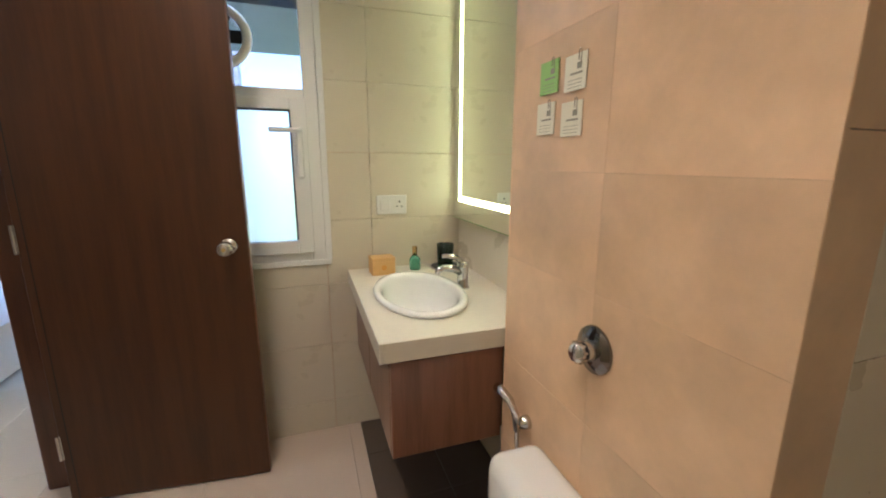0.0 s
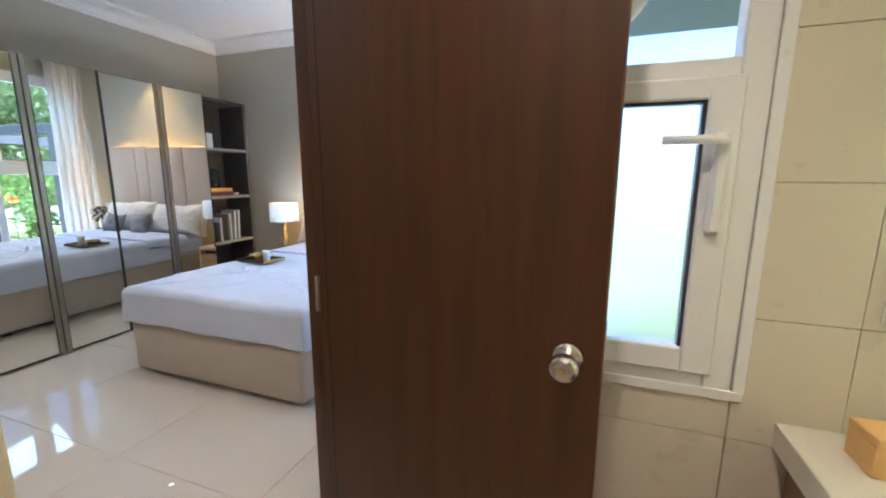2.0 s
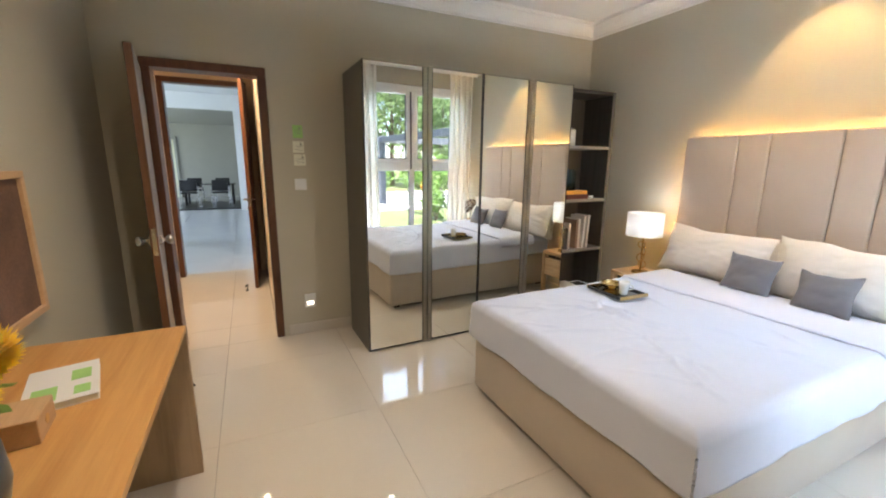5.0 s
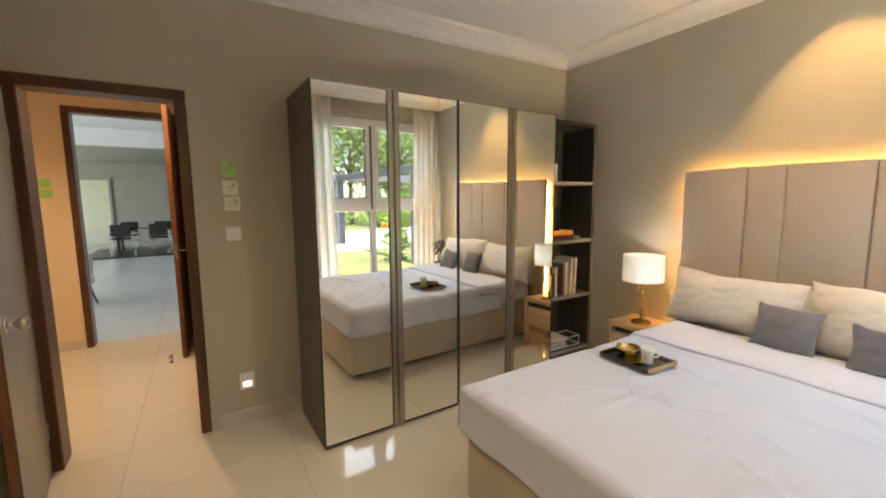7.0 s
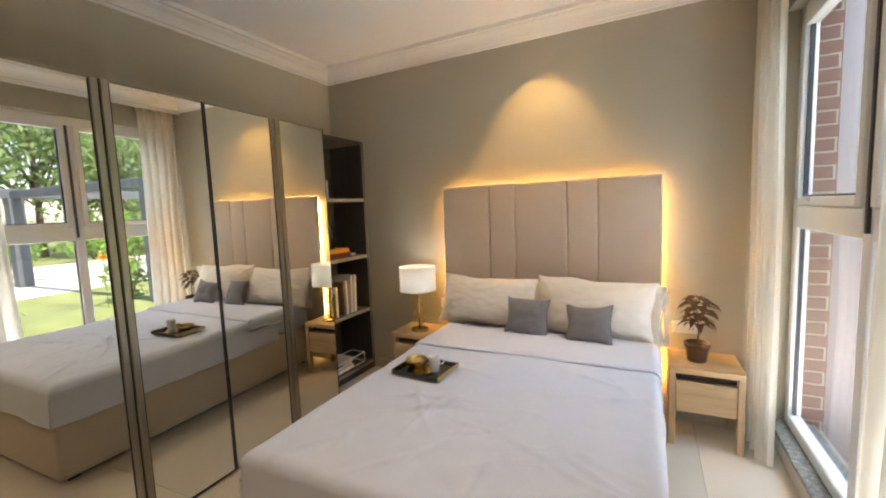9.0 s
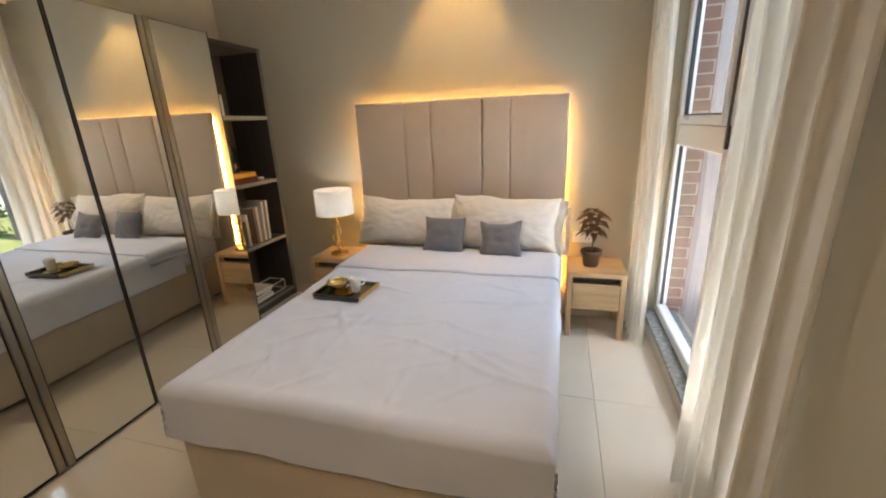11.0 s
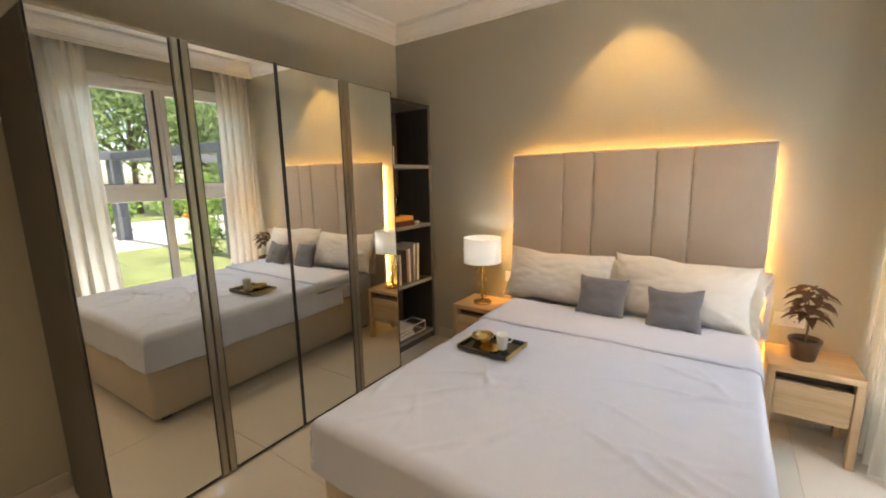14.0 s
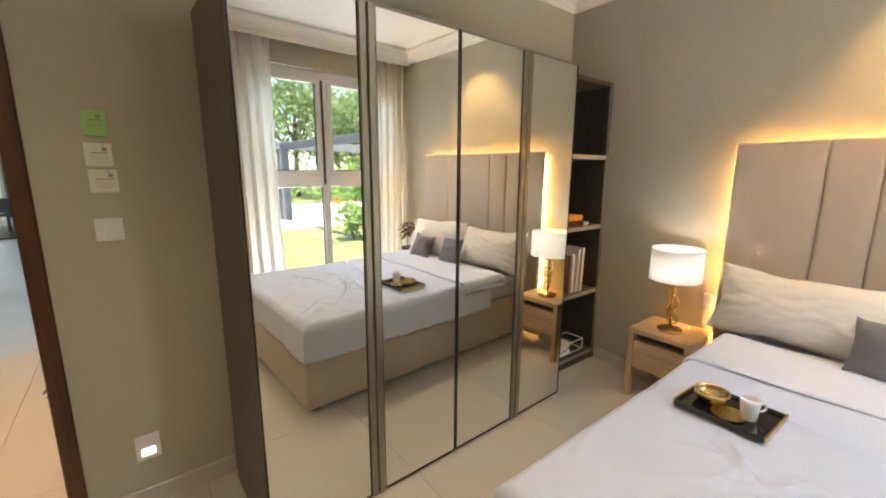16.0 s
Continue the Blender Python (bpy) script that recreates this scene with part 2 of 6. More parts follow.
CARD_WHITE = mat("white_card", (0.62, 0.62, 0.60), 0.8)
SHADE = cloth("white_lamp_shade", (0.85, 0.85, 0.82), 0.5, 500, 0.02)
PAPER = mat("ivory_card", (0.76, 0.75, 0.62), 0.8, var=0.02)
GREEN_PAPER = mat("green_card", (0.36, 0.62, 0.20), 0.8, var=0.04)
INK = mat("ink", (0.30, 0.30, 0.24), 0.8)
YELLOW_BOX = mat("yellow_card_box", (0.72, 0.45, 0.16), 0.6, var=0.06)
CARD_WOOD = wood("tissue_box_wood", (0.50, 0.30, 0.14), (0.62, 0.40, 0.21), 0.5, "x")
ORANGE_BOX = mat("orange_box", (0.70, 0.34, 0.05), 0.55)
MAROON = mat("maroon_tin", (0.10, 0.02, 0.015), 0.35)
BOOK_CREAM = mat("cream_book", (0.62, 0.58, 0.52), 0.7, var=0.08)
BOOK_DARK = mat("dark_book", (0.06, 0.055, 0.05), 0.6)
BOOK_BROWN = mat("brown_book", (0.20, 0.13, 0.09), 0.65)
POT = mat("brown_glazed_pot", (0.075, 0.040, 0.022), 0.35, var=0.2)
SOIL = mat("soil", (0.03, 0.022, 0.015), 0.95, relief=0.6)
DRY_LEAF = mat("bronze_leaf", (0.12, 0.06, 0.025), 0.6, var=0.35)
VASE_BLUE = mat("slate_blue_vase", (0.065, 0.115, 0.165), 0.3, var=0.2)
PETAL = cloth("yellow_petals", (0.90, 0.66, 0.015), 0.35, 40.0, 0.12, 0.7)
LEAF = cloth("garden_leaf", (0.19, 0.33, 0.06), 0.5, 4.0, 0.4, 0.55)
LEAF_FAR = cloth("tree_leaf", (0.19, 0.28, 0.10), 0.5, 2.0, 0.4, 0.6)
BARK = mat("bark", (0.12, 0.09, 0.07), 0.9, relief=0.6, fine=30)
GRASS = mat("lawn", (0.17, 0.20, 0.07), 0.9, var=0.35, scale=1.5, relief=0.5)
PAVING = mat("pale_paving", (0.52, 0.49, 0.44), 0.8, var=0.1)
PERGOLA = mat("weathered_grey_timber", (0.11, 0.12, 0.14), 0.7, var=0.2, stretch=(6, 6, 0.6))
BRICK = mat("red_brick", (0.17, 0.075, 0.06), 0.85, var=0.25, scale=12, relief=0.3)
LILAC = mat("mauve_render", (0.27, 0.235, 0.25), 0.85, var=0.04)
MORTAR = mat("mortar", (0.15, 0.08, 0.068), 0.9)
CONCRETE = mat("grey_concrete", (0.30, 0.31, 0.31), 0.85, var=0.12, scale=4, relief=0.2)
PANE_DARKENER = mat("pane_darkening_sheet", (0.055, 0.075, 0.10), 0.5, var=0.2)
PLASTER = mat("pale_exterior_plaster", (0.60, 0.57, 0.58), 0.85, var=0.04, relief=0.1)
LEATHER = mat("black_leather", (0.014, 0.014, 0.015), 0.35, var=0.2)
GLOSS_BLACK = mat("black_glass_top", (0.012, 0.013, 0.015), 0.06)
SOFA = cloth("pale_armchair_fabric", (0.55, 0.53, 0.50), 0.0, 400)
CREAM_BLIND = mat("cream_door_panel", (0.74, 0.74, 0.58), 0.45, var=0.03)
ART = mat("brown_print", (0.16, 0.09, 0.06), 0.6, var=0.4, scale=5)

# ---- mesh helpers ----


def link(name, bm, material, parent=None, label="", smooth=False, at=None):
    me = bpy.data.meshes.new(name)
    bm.normal_update()
    bm.to_mesh(me)
    bm.free()
    me.materials.append(material)
    if smooth:
        me.shade_smooth()
    ob = new(name, me)
    if parent:
        ob.parent = parent
    if at is not None:
        ob.matrix_basis = at
    if label:
        ob["label"] = label
    return ob


def part(name, bm, material, parent, label="", smooth=False, at=None):
    return link(name, bm, material, parent, label, smooth, at)


def thing(name, at, label, category, group="", kind=""):
    ob = new(name)
    ob.empty_display_size = 0.05
    ob.matrix_basis = at if isinstance(at, Matrix) else Matrix.Translation(at)
    return tagged(ob, label, category, group, kind)


def add_box(bm, x0, x1, y0, y1, z0, z1, bevel=0.0, seg=1):
    m = Matrix.Translation(((x0 + x1) / 2, (y0 + y1) / 2, (z0 + z1) / 2)) @ Matrix.Diagonal((x1 - x0, y1 - y0, z1 - z0, 1))
    v = bmesh.ops.create_cube(bm, size=1, matrix=m)["verts"]
    if bevel:
        edges = list({e for w in v for e in w.link_edges})
        bmesh.ops.bevel(bm, geom=edges, offset=bevel, segments=seg, affect="EDGES", profile=0.5)
    return bm


def box(x0, x1, y0, y1, z0, z1, bevel=0.0, seg=1):
    return add_box(bmesh.new(), x0, x1, y0, y1, z0, z1, bevel, seg)


def boxes(rows, bevel=0.0):
    bm = bmesh.new()
    for r in rows:
        add_box(bm, *r, bevel)
    return bm


def lathe(profile, steps=32, m=None):
    """A solid of revolution round z from (radius, height) pairs."""
    bm = bmesh.new()
    rings = []
    for r, z in profile:
        if r < 1e-5:
            rings.append([bm.verts.new((0, 0, z))])
        else:
            rings.append([bm.verts.new((r * math.cos(2 * math.pi * i / steps), r * math.sin(2 * math.pi * i / steps), z)) for i in range(steps)])
    for a, b in zip(rings, rings[1:]):
        for i in range(steps):
            j = (i + 1) % steps
            q = [a[i % len(a)], a[j % len(a)], b[j % len(b)], b[i % len(b)]]
            q = [v for k, v in enumerate(q) if v not in q[:k]]
            if len(q) > 2:
                bm.faces.new(q)
    if m is not None:
        bm.transform(m)
    return bm


def tube(points, radius, steps=10):
    """A round rod along points."""
    bm = bmesh.new()
    pts = [Vector(p) for p in points]
    rings = []
    for k, p in enumerate(pts):
        d = (pts[min(k + 1, len(pts) - 1)] - pts[max(k - 1, 0)]).normalized()
        side = d.cross(Vector((0, 0, 1)) if abs(d.z) < 0.95 else Vector((1, 0, 0))).normalized()
        up = side.cross(d)
        r = radius[k] if isinstance(radius, (list, tuple)) else radius
        rings.append([bm.verts.new(p + r * (side * math.cos(2 * math.pi * i / steps) + up * math.sin(2 * math.pi * i / steps))) for i in range(steps)])
    for a, b in zip(rings, rings[1:]):
        for i in range(steps):
            bm.faces.new((a[i], a[(i + 1) % steps], b[(i + 1) % steps], b[i]))
    bm.faces.new(rings[0][::-1])
    bm.faces.new(rings[-1])
    return bm


def ring(major, minor, steps=32, around=10, m=None):
    bm = bmesh.new()
    v = [[bm.verts.new(((major + minor * math.cos(b)) * math.cos(a), (major + minor * math.cos(b)) * math.sin(a), minor * math.sin(b)))
          for b in [2 * math.pi * j / around for j in range(around)]] for a in [2 * math.pi * i / steps for i in range(steps)]]
    for i in range(steps):
        for j in range(around):
            bm.faces.new((v[i][j], v[(i + 1) % steps][j], v[(i + 1) % steps][(j + 1) % around], v[i][(j + 1) % around]))
    if m is not None:
        bm.transform(m)
    return bm


def prism(outline, length, m):
    """A moulding: an outline in x, y pushed along z, then posed."""
    bm = bmesh.new()
    a = [bm.verts.new((x, y, 0)) for x, y in outline]
    b = [bm.verts.new((x, y, length)) for x, y in outline]
    for i in range(len(a)):
        j = (i + 1) % len(a)
        bm.faces.new((a[i], a[j], b[j], b[i]))
    bm.faces.new(a[::-1])
    bm.faces.new(b)
    bm.transform(m)
    bmesh.ops.recalc_face_normals(bm, faces=bm.faces)
    return bm


def sheet(nx, ny, fn, thick=0.0):
    """A grid surface fn(u, v), u and v from 0 to 1."""
    bm = bmesh.new()
    g = [[bm.verts.new(fn(i / nx, j / ny)) for j in range(ny + 1)] for i in range(nx + 1)]
    for i in range(nx):
        for j in range(ny):
            bm.faces.new((g[i][j], g[i + 1][j], g[i + 1][j + 1], g[i][j + 1]))
    if thick:
        bm.normal_update()
        h = [[bm.verts.new(v.co - v.normal * thick) for v in col] for col in g]
        for i in range(nx):
            for j in range(ny):
                bm.faces.new((h[i][j], h[i][j + 1], h[i + 1][j + 1], h[i + 1][j]))
        for i in range(nx):
            bm.faces.new((g[i][0], h[i][0], h[i + 1][0], g[i + 1][0]))
            bm.faces.new((g[i + 1][ny], h[i + 1][ny], h[i][ny], g[i][ny]))
        for j in range(ny):
            bm.faces.new((g[0][j + 1], h[0][j + 1], h[0][j], g[0][j]))
            bm.faces.new((g[nx][j], h[nx][j], h[nx][j + 1], g[nx][j + 1]))
    return bm


def wob(x, y, z, s=1.0):
    return noise.noise(Vector((x, y, z)) * s)


def struct(name, bm, material, label="", category="", at=None, smooth=False):
    return tagged(link(name, bm, material, None, label, smooth, at), label, category or name.split("_")[0], "", "structure")


# ---- large structure ----
WX, EX, NY, SY, CZ = -5.53, -2.02, 6.75, 2.45, 2.90  # bedroom: west, east, north, south faces, ceiling
D1 = (2.72, 3.475, 2.12)  # room door opening in the west wall: y from, to, height
DB = (2.95, 3.845, 2.12)  # bathroom doorway in the east wall
WN = (4.85, 6.70, 0.13, 2.58)  # bedroom window: y from, to, z from, to
BN, BXE, BYS, BCZ = 3.86, -0.20, 0.9, 2.60  # bathroom: north face, mirror wall face, south face, ceiling
BW = (-1.55, -0.86, 0.87, 2.25)  # bathroom window: x from, to, z from, to

struct("floor", boxes([(-26, EX + 0.14, -3.2, 6.95, -0.25, -0.012), (EX + 0.14, 0.2, 0.7, 4.0, -0.25, -0.012)]), GROUT, "grey grout bed under the polished floor tiles", "floor")
struct("wall_west", boxes([(WX - 0.13, WX, D1[1], NY + 0.2, -0.2, 3.0), (WX - 0.13, WX, SY - 0.13, D1[0], -0.2, 3.0), (WX - 0.13, WX, D1[0], D1[1], D1[2], 3.0)]),
       PAINT, "greige painted bedroom wall with a doorway", "wall")
struct("wall_north", box(WX, EX + 0.25, NY, NY + 0.2, -0.2, 3.0), PAINT, "greige painted wall behind the headboard", "wall")
struct("wall_south", box(WX, EX + 0.14, SY - 0.13, SY, -0.2, 3.0), PAINT, "greige painted wall behind the desk", "wall")
struct("wall_east", boxes([(EX, EX + 0.14, SY, DB[0], -0.2, 3.0), (EX, EX + 0.14, DB[0], DB[1], DB[2], 3.0), (EX, EX + 0.14, DB[1], 4.0, -0.2, 3.0),
                           (EX, EX + 0.25, 4.0, WN[0], -0.2, 3.0), (EX, EX + 0.25, WN[1], NY, -0.2, 3.0), (EX, EX + 0.25, WN[0], WN[1], -0.2, WN[2] - 0.03),
                           (EX, EX + 0.25, WN[0], WN[1], WN[3], 3.0)]),
       PAINT, "greige painted wall with the window and the bathroom doorway", "wall")
struct("ceiling", box(WX, EX, SY, NY, CZ, CZ + 0.12), WHITE_PAINT, "white painted bedroom ceiling", "ceiling")
struct("wall_upper", boxes([(WX - 0.13, EX + 0.25, NY, NY + 0.2, 3.0, 3.55), (EX, EX + 0.25, SY, NY, 3.0, 3.55), (EX, 0.3, SY - 0.14, SY, 3.0, 3.55)]), PLASTER, "pale plastered wall under the roof", "wall")
struct("ceiling_bathroom", box(EX + 0.14, 0.2, BYS, BN, BCZ, BCZ + 0.1), WHITE_PAINT, "white bathroom ceiling", "ceiling")
struct("roof", boxes([(-26, EX + 0.25, -3.4, 7.0, 3.55, 3.7), (EX + 0.25, 0.3, 0.6, 4.12, 3.55, 3.7)]), PLASTER, "pale flat roof slab over the house", "roof")

# bathroom shell, behind its tiles
struct("wall_bathroom_north", boxes([(EX + 0.25, BW[0], BN, BN + 0.14, -0.2, 3.0), (BW[1], 0.2, BN, BN + 0.14, -0.2, 3.0), (BW[0], BW[1], BN, BN + 0.14, -0.2, BW[2]),
                                     (BW[0], BW[1], BN, BN + 0.14, BW[3], 3.0), (EX + 0.14, EX + 0.25, BN, 4.0, -0.2, 3.0)]), BATH_GROUT, "grouted bathroom wall with a window opening", "wall")
struct("wall_bathroom_east", boxes([(BXE, 0.2, 2.98, BN, -0.2, 3.0), (-0.37, 0.2, 2.257, 2.98, -0.2, 3.0), (0.0, 0.2, BYS, 2.257, -0.2, 3.0)]), BATH_GROUT, "grouted bathroom wall behind the basin and the toilet", "wall")
struct("wall_bathroom_south", box(EX + 0.14, 0.2, BYS - 0.14, BYS, -0.2, 3.0), BATH_TILE, "ivory tiled bathroom wall", "wall")
struct("wall_bathroom_west", box(EX + 0.142, -1.60, BYS, 2.95, 0, BCZ), BATH_TILE, "ivory tiled wall beside the bathroom door", "wall")
struct("wall_bathroom_lower_west", box(EX, EX + 0.14, BYS - 0.14, SY - 0.13, -0.2, 3.0), PLASTER, "plastered wall", "wall")

# corridor and hall
struct("wall_corridor_north", box(-8.13, WX - 0.13, 3.45, 3.58, -0.2, 3.0), PEACH_PAINT, "peach lit corridor wall", "wall")
struct("wall_corridor_south", box(-8.13, WX - 0.13, 1.0, 1.13, -0.2, 3.0), PEACH_PAINT, "peach lit corridor wall", "wall")
struct("wall_corridor_west", boxes([(-8.13, -8.0, 1.13, 2.44, -0.2, 3.0), (-8.13, -8.0, 3.36, 3.45, -0.2, 3.0), (-8.13, -8.0, 2.44, 3.36, 2.44, 3.0)]), PEACH_PAINT, "peach corridor wall with a second doorway", "wall")
struct("wall_corridor_east", box(WX - 0.145, WX - 0.132, 1.13, D1[0] - 0.05, 0, 2.8), PEACH_PAINT, "peach corridor wall", "wall")
struct("ceiling_corridor", box(-8.0, WX - 0.13, 1.13, 3.45, 2.70, 2.8), WHITE_PAINT, "white corridor ceiling", "ceiling")
struct("wall_hall_north", box(-22.2, -8.13, 6.6, 6.75, -0.2, 3.55), HALL_PAINT, "white hall wall", "wall")
struct("wall_hall_east", boxes([(-8.15, -8.13, -3.0, 2.44, 0, 3.55), (-8.15, -8.13, 3.36, 6.6, 0, 3.55), (-8.15, -8.13, 2.44, 3.36, 2.44, 3.55)]), HALL_PAINT, "white hall wall round the doorway", "wall")
struct("ceiling_hall", box(-16.4, -8.13, -3.2, 6.6, 3.45, 3.55), HALL_PAINT, "white hall ceiling", "ceiling")
struct("beam_hall", box(-16.6, -16.4, -3.2, 6.6, 3.0, 3.55), HALL_PAINT, "white beam between hall and dining room", "beam")
struct("ceiling_dining", box(-22.2, -16.6, -3.2, 6.6, 3.0, 3.1), DINING_PAINT, "grey dining room ceiling", "ceiling")
struct("wall_dining_west", box(-22.35, -22.2, -3.2, 6.75, -0.2, 3.55), DINING_PAINT, "grey dining room wall", "wall")
struct("column_hall", box(-16.6, -16.2, 3.05, 6.6, 0, 3.0), HALL_PAINT, "white wall end beside the dining room", "wall")
struct("wall_hall_south", boxes([(-22.2, -20.6, -3.2, -3.0, 0, 3.55), (-17.4, -14.6, -3.2, -3.0, 0, 3.55), (-9.4, -8.13, -3.2, -3.0, 0, 3.55), (-20.6, -9.4, -3.2, -3.0, 2.9, 3.55)]), HALL_PAINT, "white hall wall with wide openings", "wall")

# cornice, pelmet and skirting
COVE = [(0, 0), (0.015, 0), (0.015, 0.02), (0.03, 0.02), (0.04, 0.045), (0.06, 0.07), (0.09, 0.088), (0.10, 0.10), (0.125, 0.10), (0.125, 0.13), (0, 0.13)]
PX = EX - 0.20


def moulding(name, outline, start, end, inward, material, label):
    a, b, i = Vector(start), Vector(end), Vector(inward)
    d = (b - a).normalized()
    m = Matrix((i.to_4d(), Vector((0, 0, 1, 0)), d.to_4d(), (0, 0, 0, 1))).transposed()
    m.translation = a
    m[3][0] = m[3][1] = m[3][2] = 0
    m[3][3] = 1
    return tagged(link(name, prism(outline, (b - a).length, m), material), label, name, "", "structure")


for a, b, i in [((WX, SY, 2.77), (WX, NY, 2.77), (1, 0, 0)), ((WX, NY, 2.77), (PX, NY, 2.77), (0, -1, 0)), ((WX, SY, 2.77), (PX, SY, 2.77), (0, 1, 0)), ((PX, SY, 2.77), (PX, NY, 2.77), (-1, 0, 0))]:
    moulding("cornice", COVE, a, b, i, WHITE_PAINT, "white moulded plaster cornice along the ceiling")
struct("pelmet", box(PX, PX + 0.02, SY, NY, 2.75, CZ), WHITE_PAINT, "white pelmet board in front of the curtain track", "pelmet")
BASE = [(0, 0), (0.012, 0), (0.012, 0.085), (0.008, 0.09), (0, 0.09)]
BASE_MAT = tile("skirting_tile", (0.58, 0.52, 0.44), 0.15)
for a, b, i in [((WX, D1[1] + 0.06, 0), (WX, 4.06, 0), (1, 0, 0)), ((WX, 6.012, 0), (WX, 6.02, 0), (1, 0, 0)), ((-5.1, NY, 0), (-4.7, NY, 0), (0, -1, 0)), ((-2.6, NY, 0), (EX, NY, 0), (0, -1, 0)),
                ((WX, SY, 0), (EX, SY, 0), (0, 1, 0)), ((EX, DB[1] + 0.07, 0), (EX, WN[0], 0), (-1, 0, 0)), ((-8.0, 1.13, 0), (-8.0, 2.40, 0), (1, 0, 0)), ((-8.0, 3.45, 0), (WX - 0.13, 3.45, 0), (0, -1, 0))]:
    moulding("baseboard", BASE, a, b, i, BASE_MAT, "cream tiled skirting board")


# ---- doors ----


def door_frame(parent, along, a, b, top, c0, c1, width=0.06, p=0.018):
    """Jambs and head lining an opening from a to b, through the wall from c0 to c1."""
    for lo, hi in ((a, a + width - p), (b - width + p, b)):
        r = (c0 - p, c1 + p, lo - p if lo == a else lo, hi if lo == a else hi + p, 0, top - width + p)
        part("jamb", box(*r, bevel=0.006) if along == "y" else box(r[2], r[3], r[0], r[1], r[4], r[5], bevel=0.006), FRAME_WOOD, parent)
    r = (c0 - p, c1 + p, a - p, b + p, top - width + p, top + p)
    part("head_jamb", box(*r, bevel=0.006), FRAME_WOOD, parent)


def leaf(parent, width, height, thick, face, back, knob="ball", side=1, hinges=True, knob_z=0.98):
    """A flush leaf hinged at the origin, running along +x, its thickness along y, with a handle on both faces."""
    part("leaf", box(0.004, width, 0, thick, 0.008, height, 0.002), face, parent)
    if back:
        part("face_panel", box(0.01, width - 0.006, thick, thick + 0.003, 0.02, height - 0.01), back, parent, "grey laminate outer face")
    part("edge_groove", boxes([(0.030, 0.0335, -0.0006, 0.0004, 0.009, height - 0.001)]), BLACK_LINE, parent)
    part("latch_edge", box(width, width + 0.002, 0.004, thick - 0.004, 0.01, height - 0.002), LEAF_EDGE, parent)
    part("latch_plate", box(width + 0.002, width + 0.004, thick / 2 - 0.011, thick / 2 + 0.011, knob_z - 0.08, knob_z + 0.08), STEEL, parent, "satin steel latch plate")
    for s, y in ((-1, 0), (1, thick + (0.003 if back else 0))):
        m = pose(width - 0.065, y, knob_z, -90 * s, 0, 0)
        if knob == "ball":
            k = part("knob", lathe([(0, 0.0), (0.031, 0.0), (0.031, 0.006), (0.027, 0.010), (0.012, 0.012), (0.011, 0.03), (0.018, 0.036), (0.027, 0.046), (0.029, 0.058), (0.025, 0.070), (0.018, 0.074), (0.0, 0.075)], 28, m), STEEL, parent, "satin steel door knob", True)
            part("keyhole", lathe([(0, 0.0752), (0.007, 0.0752), (0.007, 0.0775), (0, 0.0775)], 14, m), BRASS, k)
        else:
            part("handle_rose", lathe([(0, 0), (0.025, 0), (0.025, 0.008), (0, 0.008)], 20, m), CHROME, parent, "chrome handle rose")
            yy = y + s * 0.045
            part("lever", tube([(width - 0.065, y, knob_z), (width - 0.065, yy, knob_z), (width - 0.085, yy + s * 0.004, knob_z), (width - 0.18, yy, knob_z)], 0.009), CHROME, parent, "chrome lever handle", True)
            part("key_rose", lathe([(0, 0), (0.022, 0), (0.022, 0.008), (0, 0.008)], 20, pose(width - 0.065, y, knob_z - 0.1, -90 * s)), CHROME, parent)
    if hinges:
        for z in (0.25, 1.05, 1.85):
            h = part("hinge", tube([(0, -0.004 if side > 0 else thick + 0.004, z - 0.05), (0, -0.004 if side > 0 else thick + 0.004, z + 0.05)], 0.005), STEEL, parent, "satin steel butt hinge")
            part("hinge_plate", box(-0.002, 0.010, -0.002 if side > 0 else thick + 0.0, 0.0 if side > 0 else thick + 0.002, z - 0.05, z + 0.05), STEEL, h)


d = thing("door_1", (0, 0, 0), "dark walnut bathroom door frame in the bedroom wall", "door frame", "", "structure")
door_frame(d, "y", DB[0], DB[1], DB[2], EX + 0.024, EX + 0.14, 0.055, 0.004)
bath_leaf = thing("bathroom_door", pose(EX + 0.145, 3.685, 0, 0, 0, -5.5), "dark walnut veneered flush bathroom door standing open", "door")
leaf(bath_leaf, 0.724, 2.06, 0.035, DOOR_WOOD, None, "ball", 1, True, 1.0)
d = thing("door_2", (0, 0, 0), "dark mahogany frame of the bedroom doorway", "door frame", "", "structure")
door_frame(d, "y", D1[0], D1[1], D1[2] + 0.03, WX - 0.13, WX)
room_leaf = thing("bedroom_door", pose(WX + 0.022, D1[0] - 0.047, 0, 0, 0, 7.8), "brown bedroom door with grey outer face standing open", "door")
leaf(room_leaf, 0.715, 2.09, 0.038, DOOR_WOOD, GREY_LEAF, "ball", -1, True, 1.01)
d = thing("door_3", (0, 0, 0), "dark mahogany frame of the corridor doorway", "door frame", "", "structure")
door_frame(d, "y", 2.44, 3.36, 2.44, -8.13, -8.0)
hall_leaf = thing("corridor_door", pose(-7.985, 3.335, 0, 0, 0, -3.0), "dark mahogany corridor door standing open with lever handle", "door")
leaf(hall_leaf, 0.89, 2.39, 0.04, DOOR_WOOD, None, "lever", 1, True, 1.05)
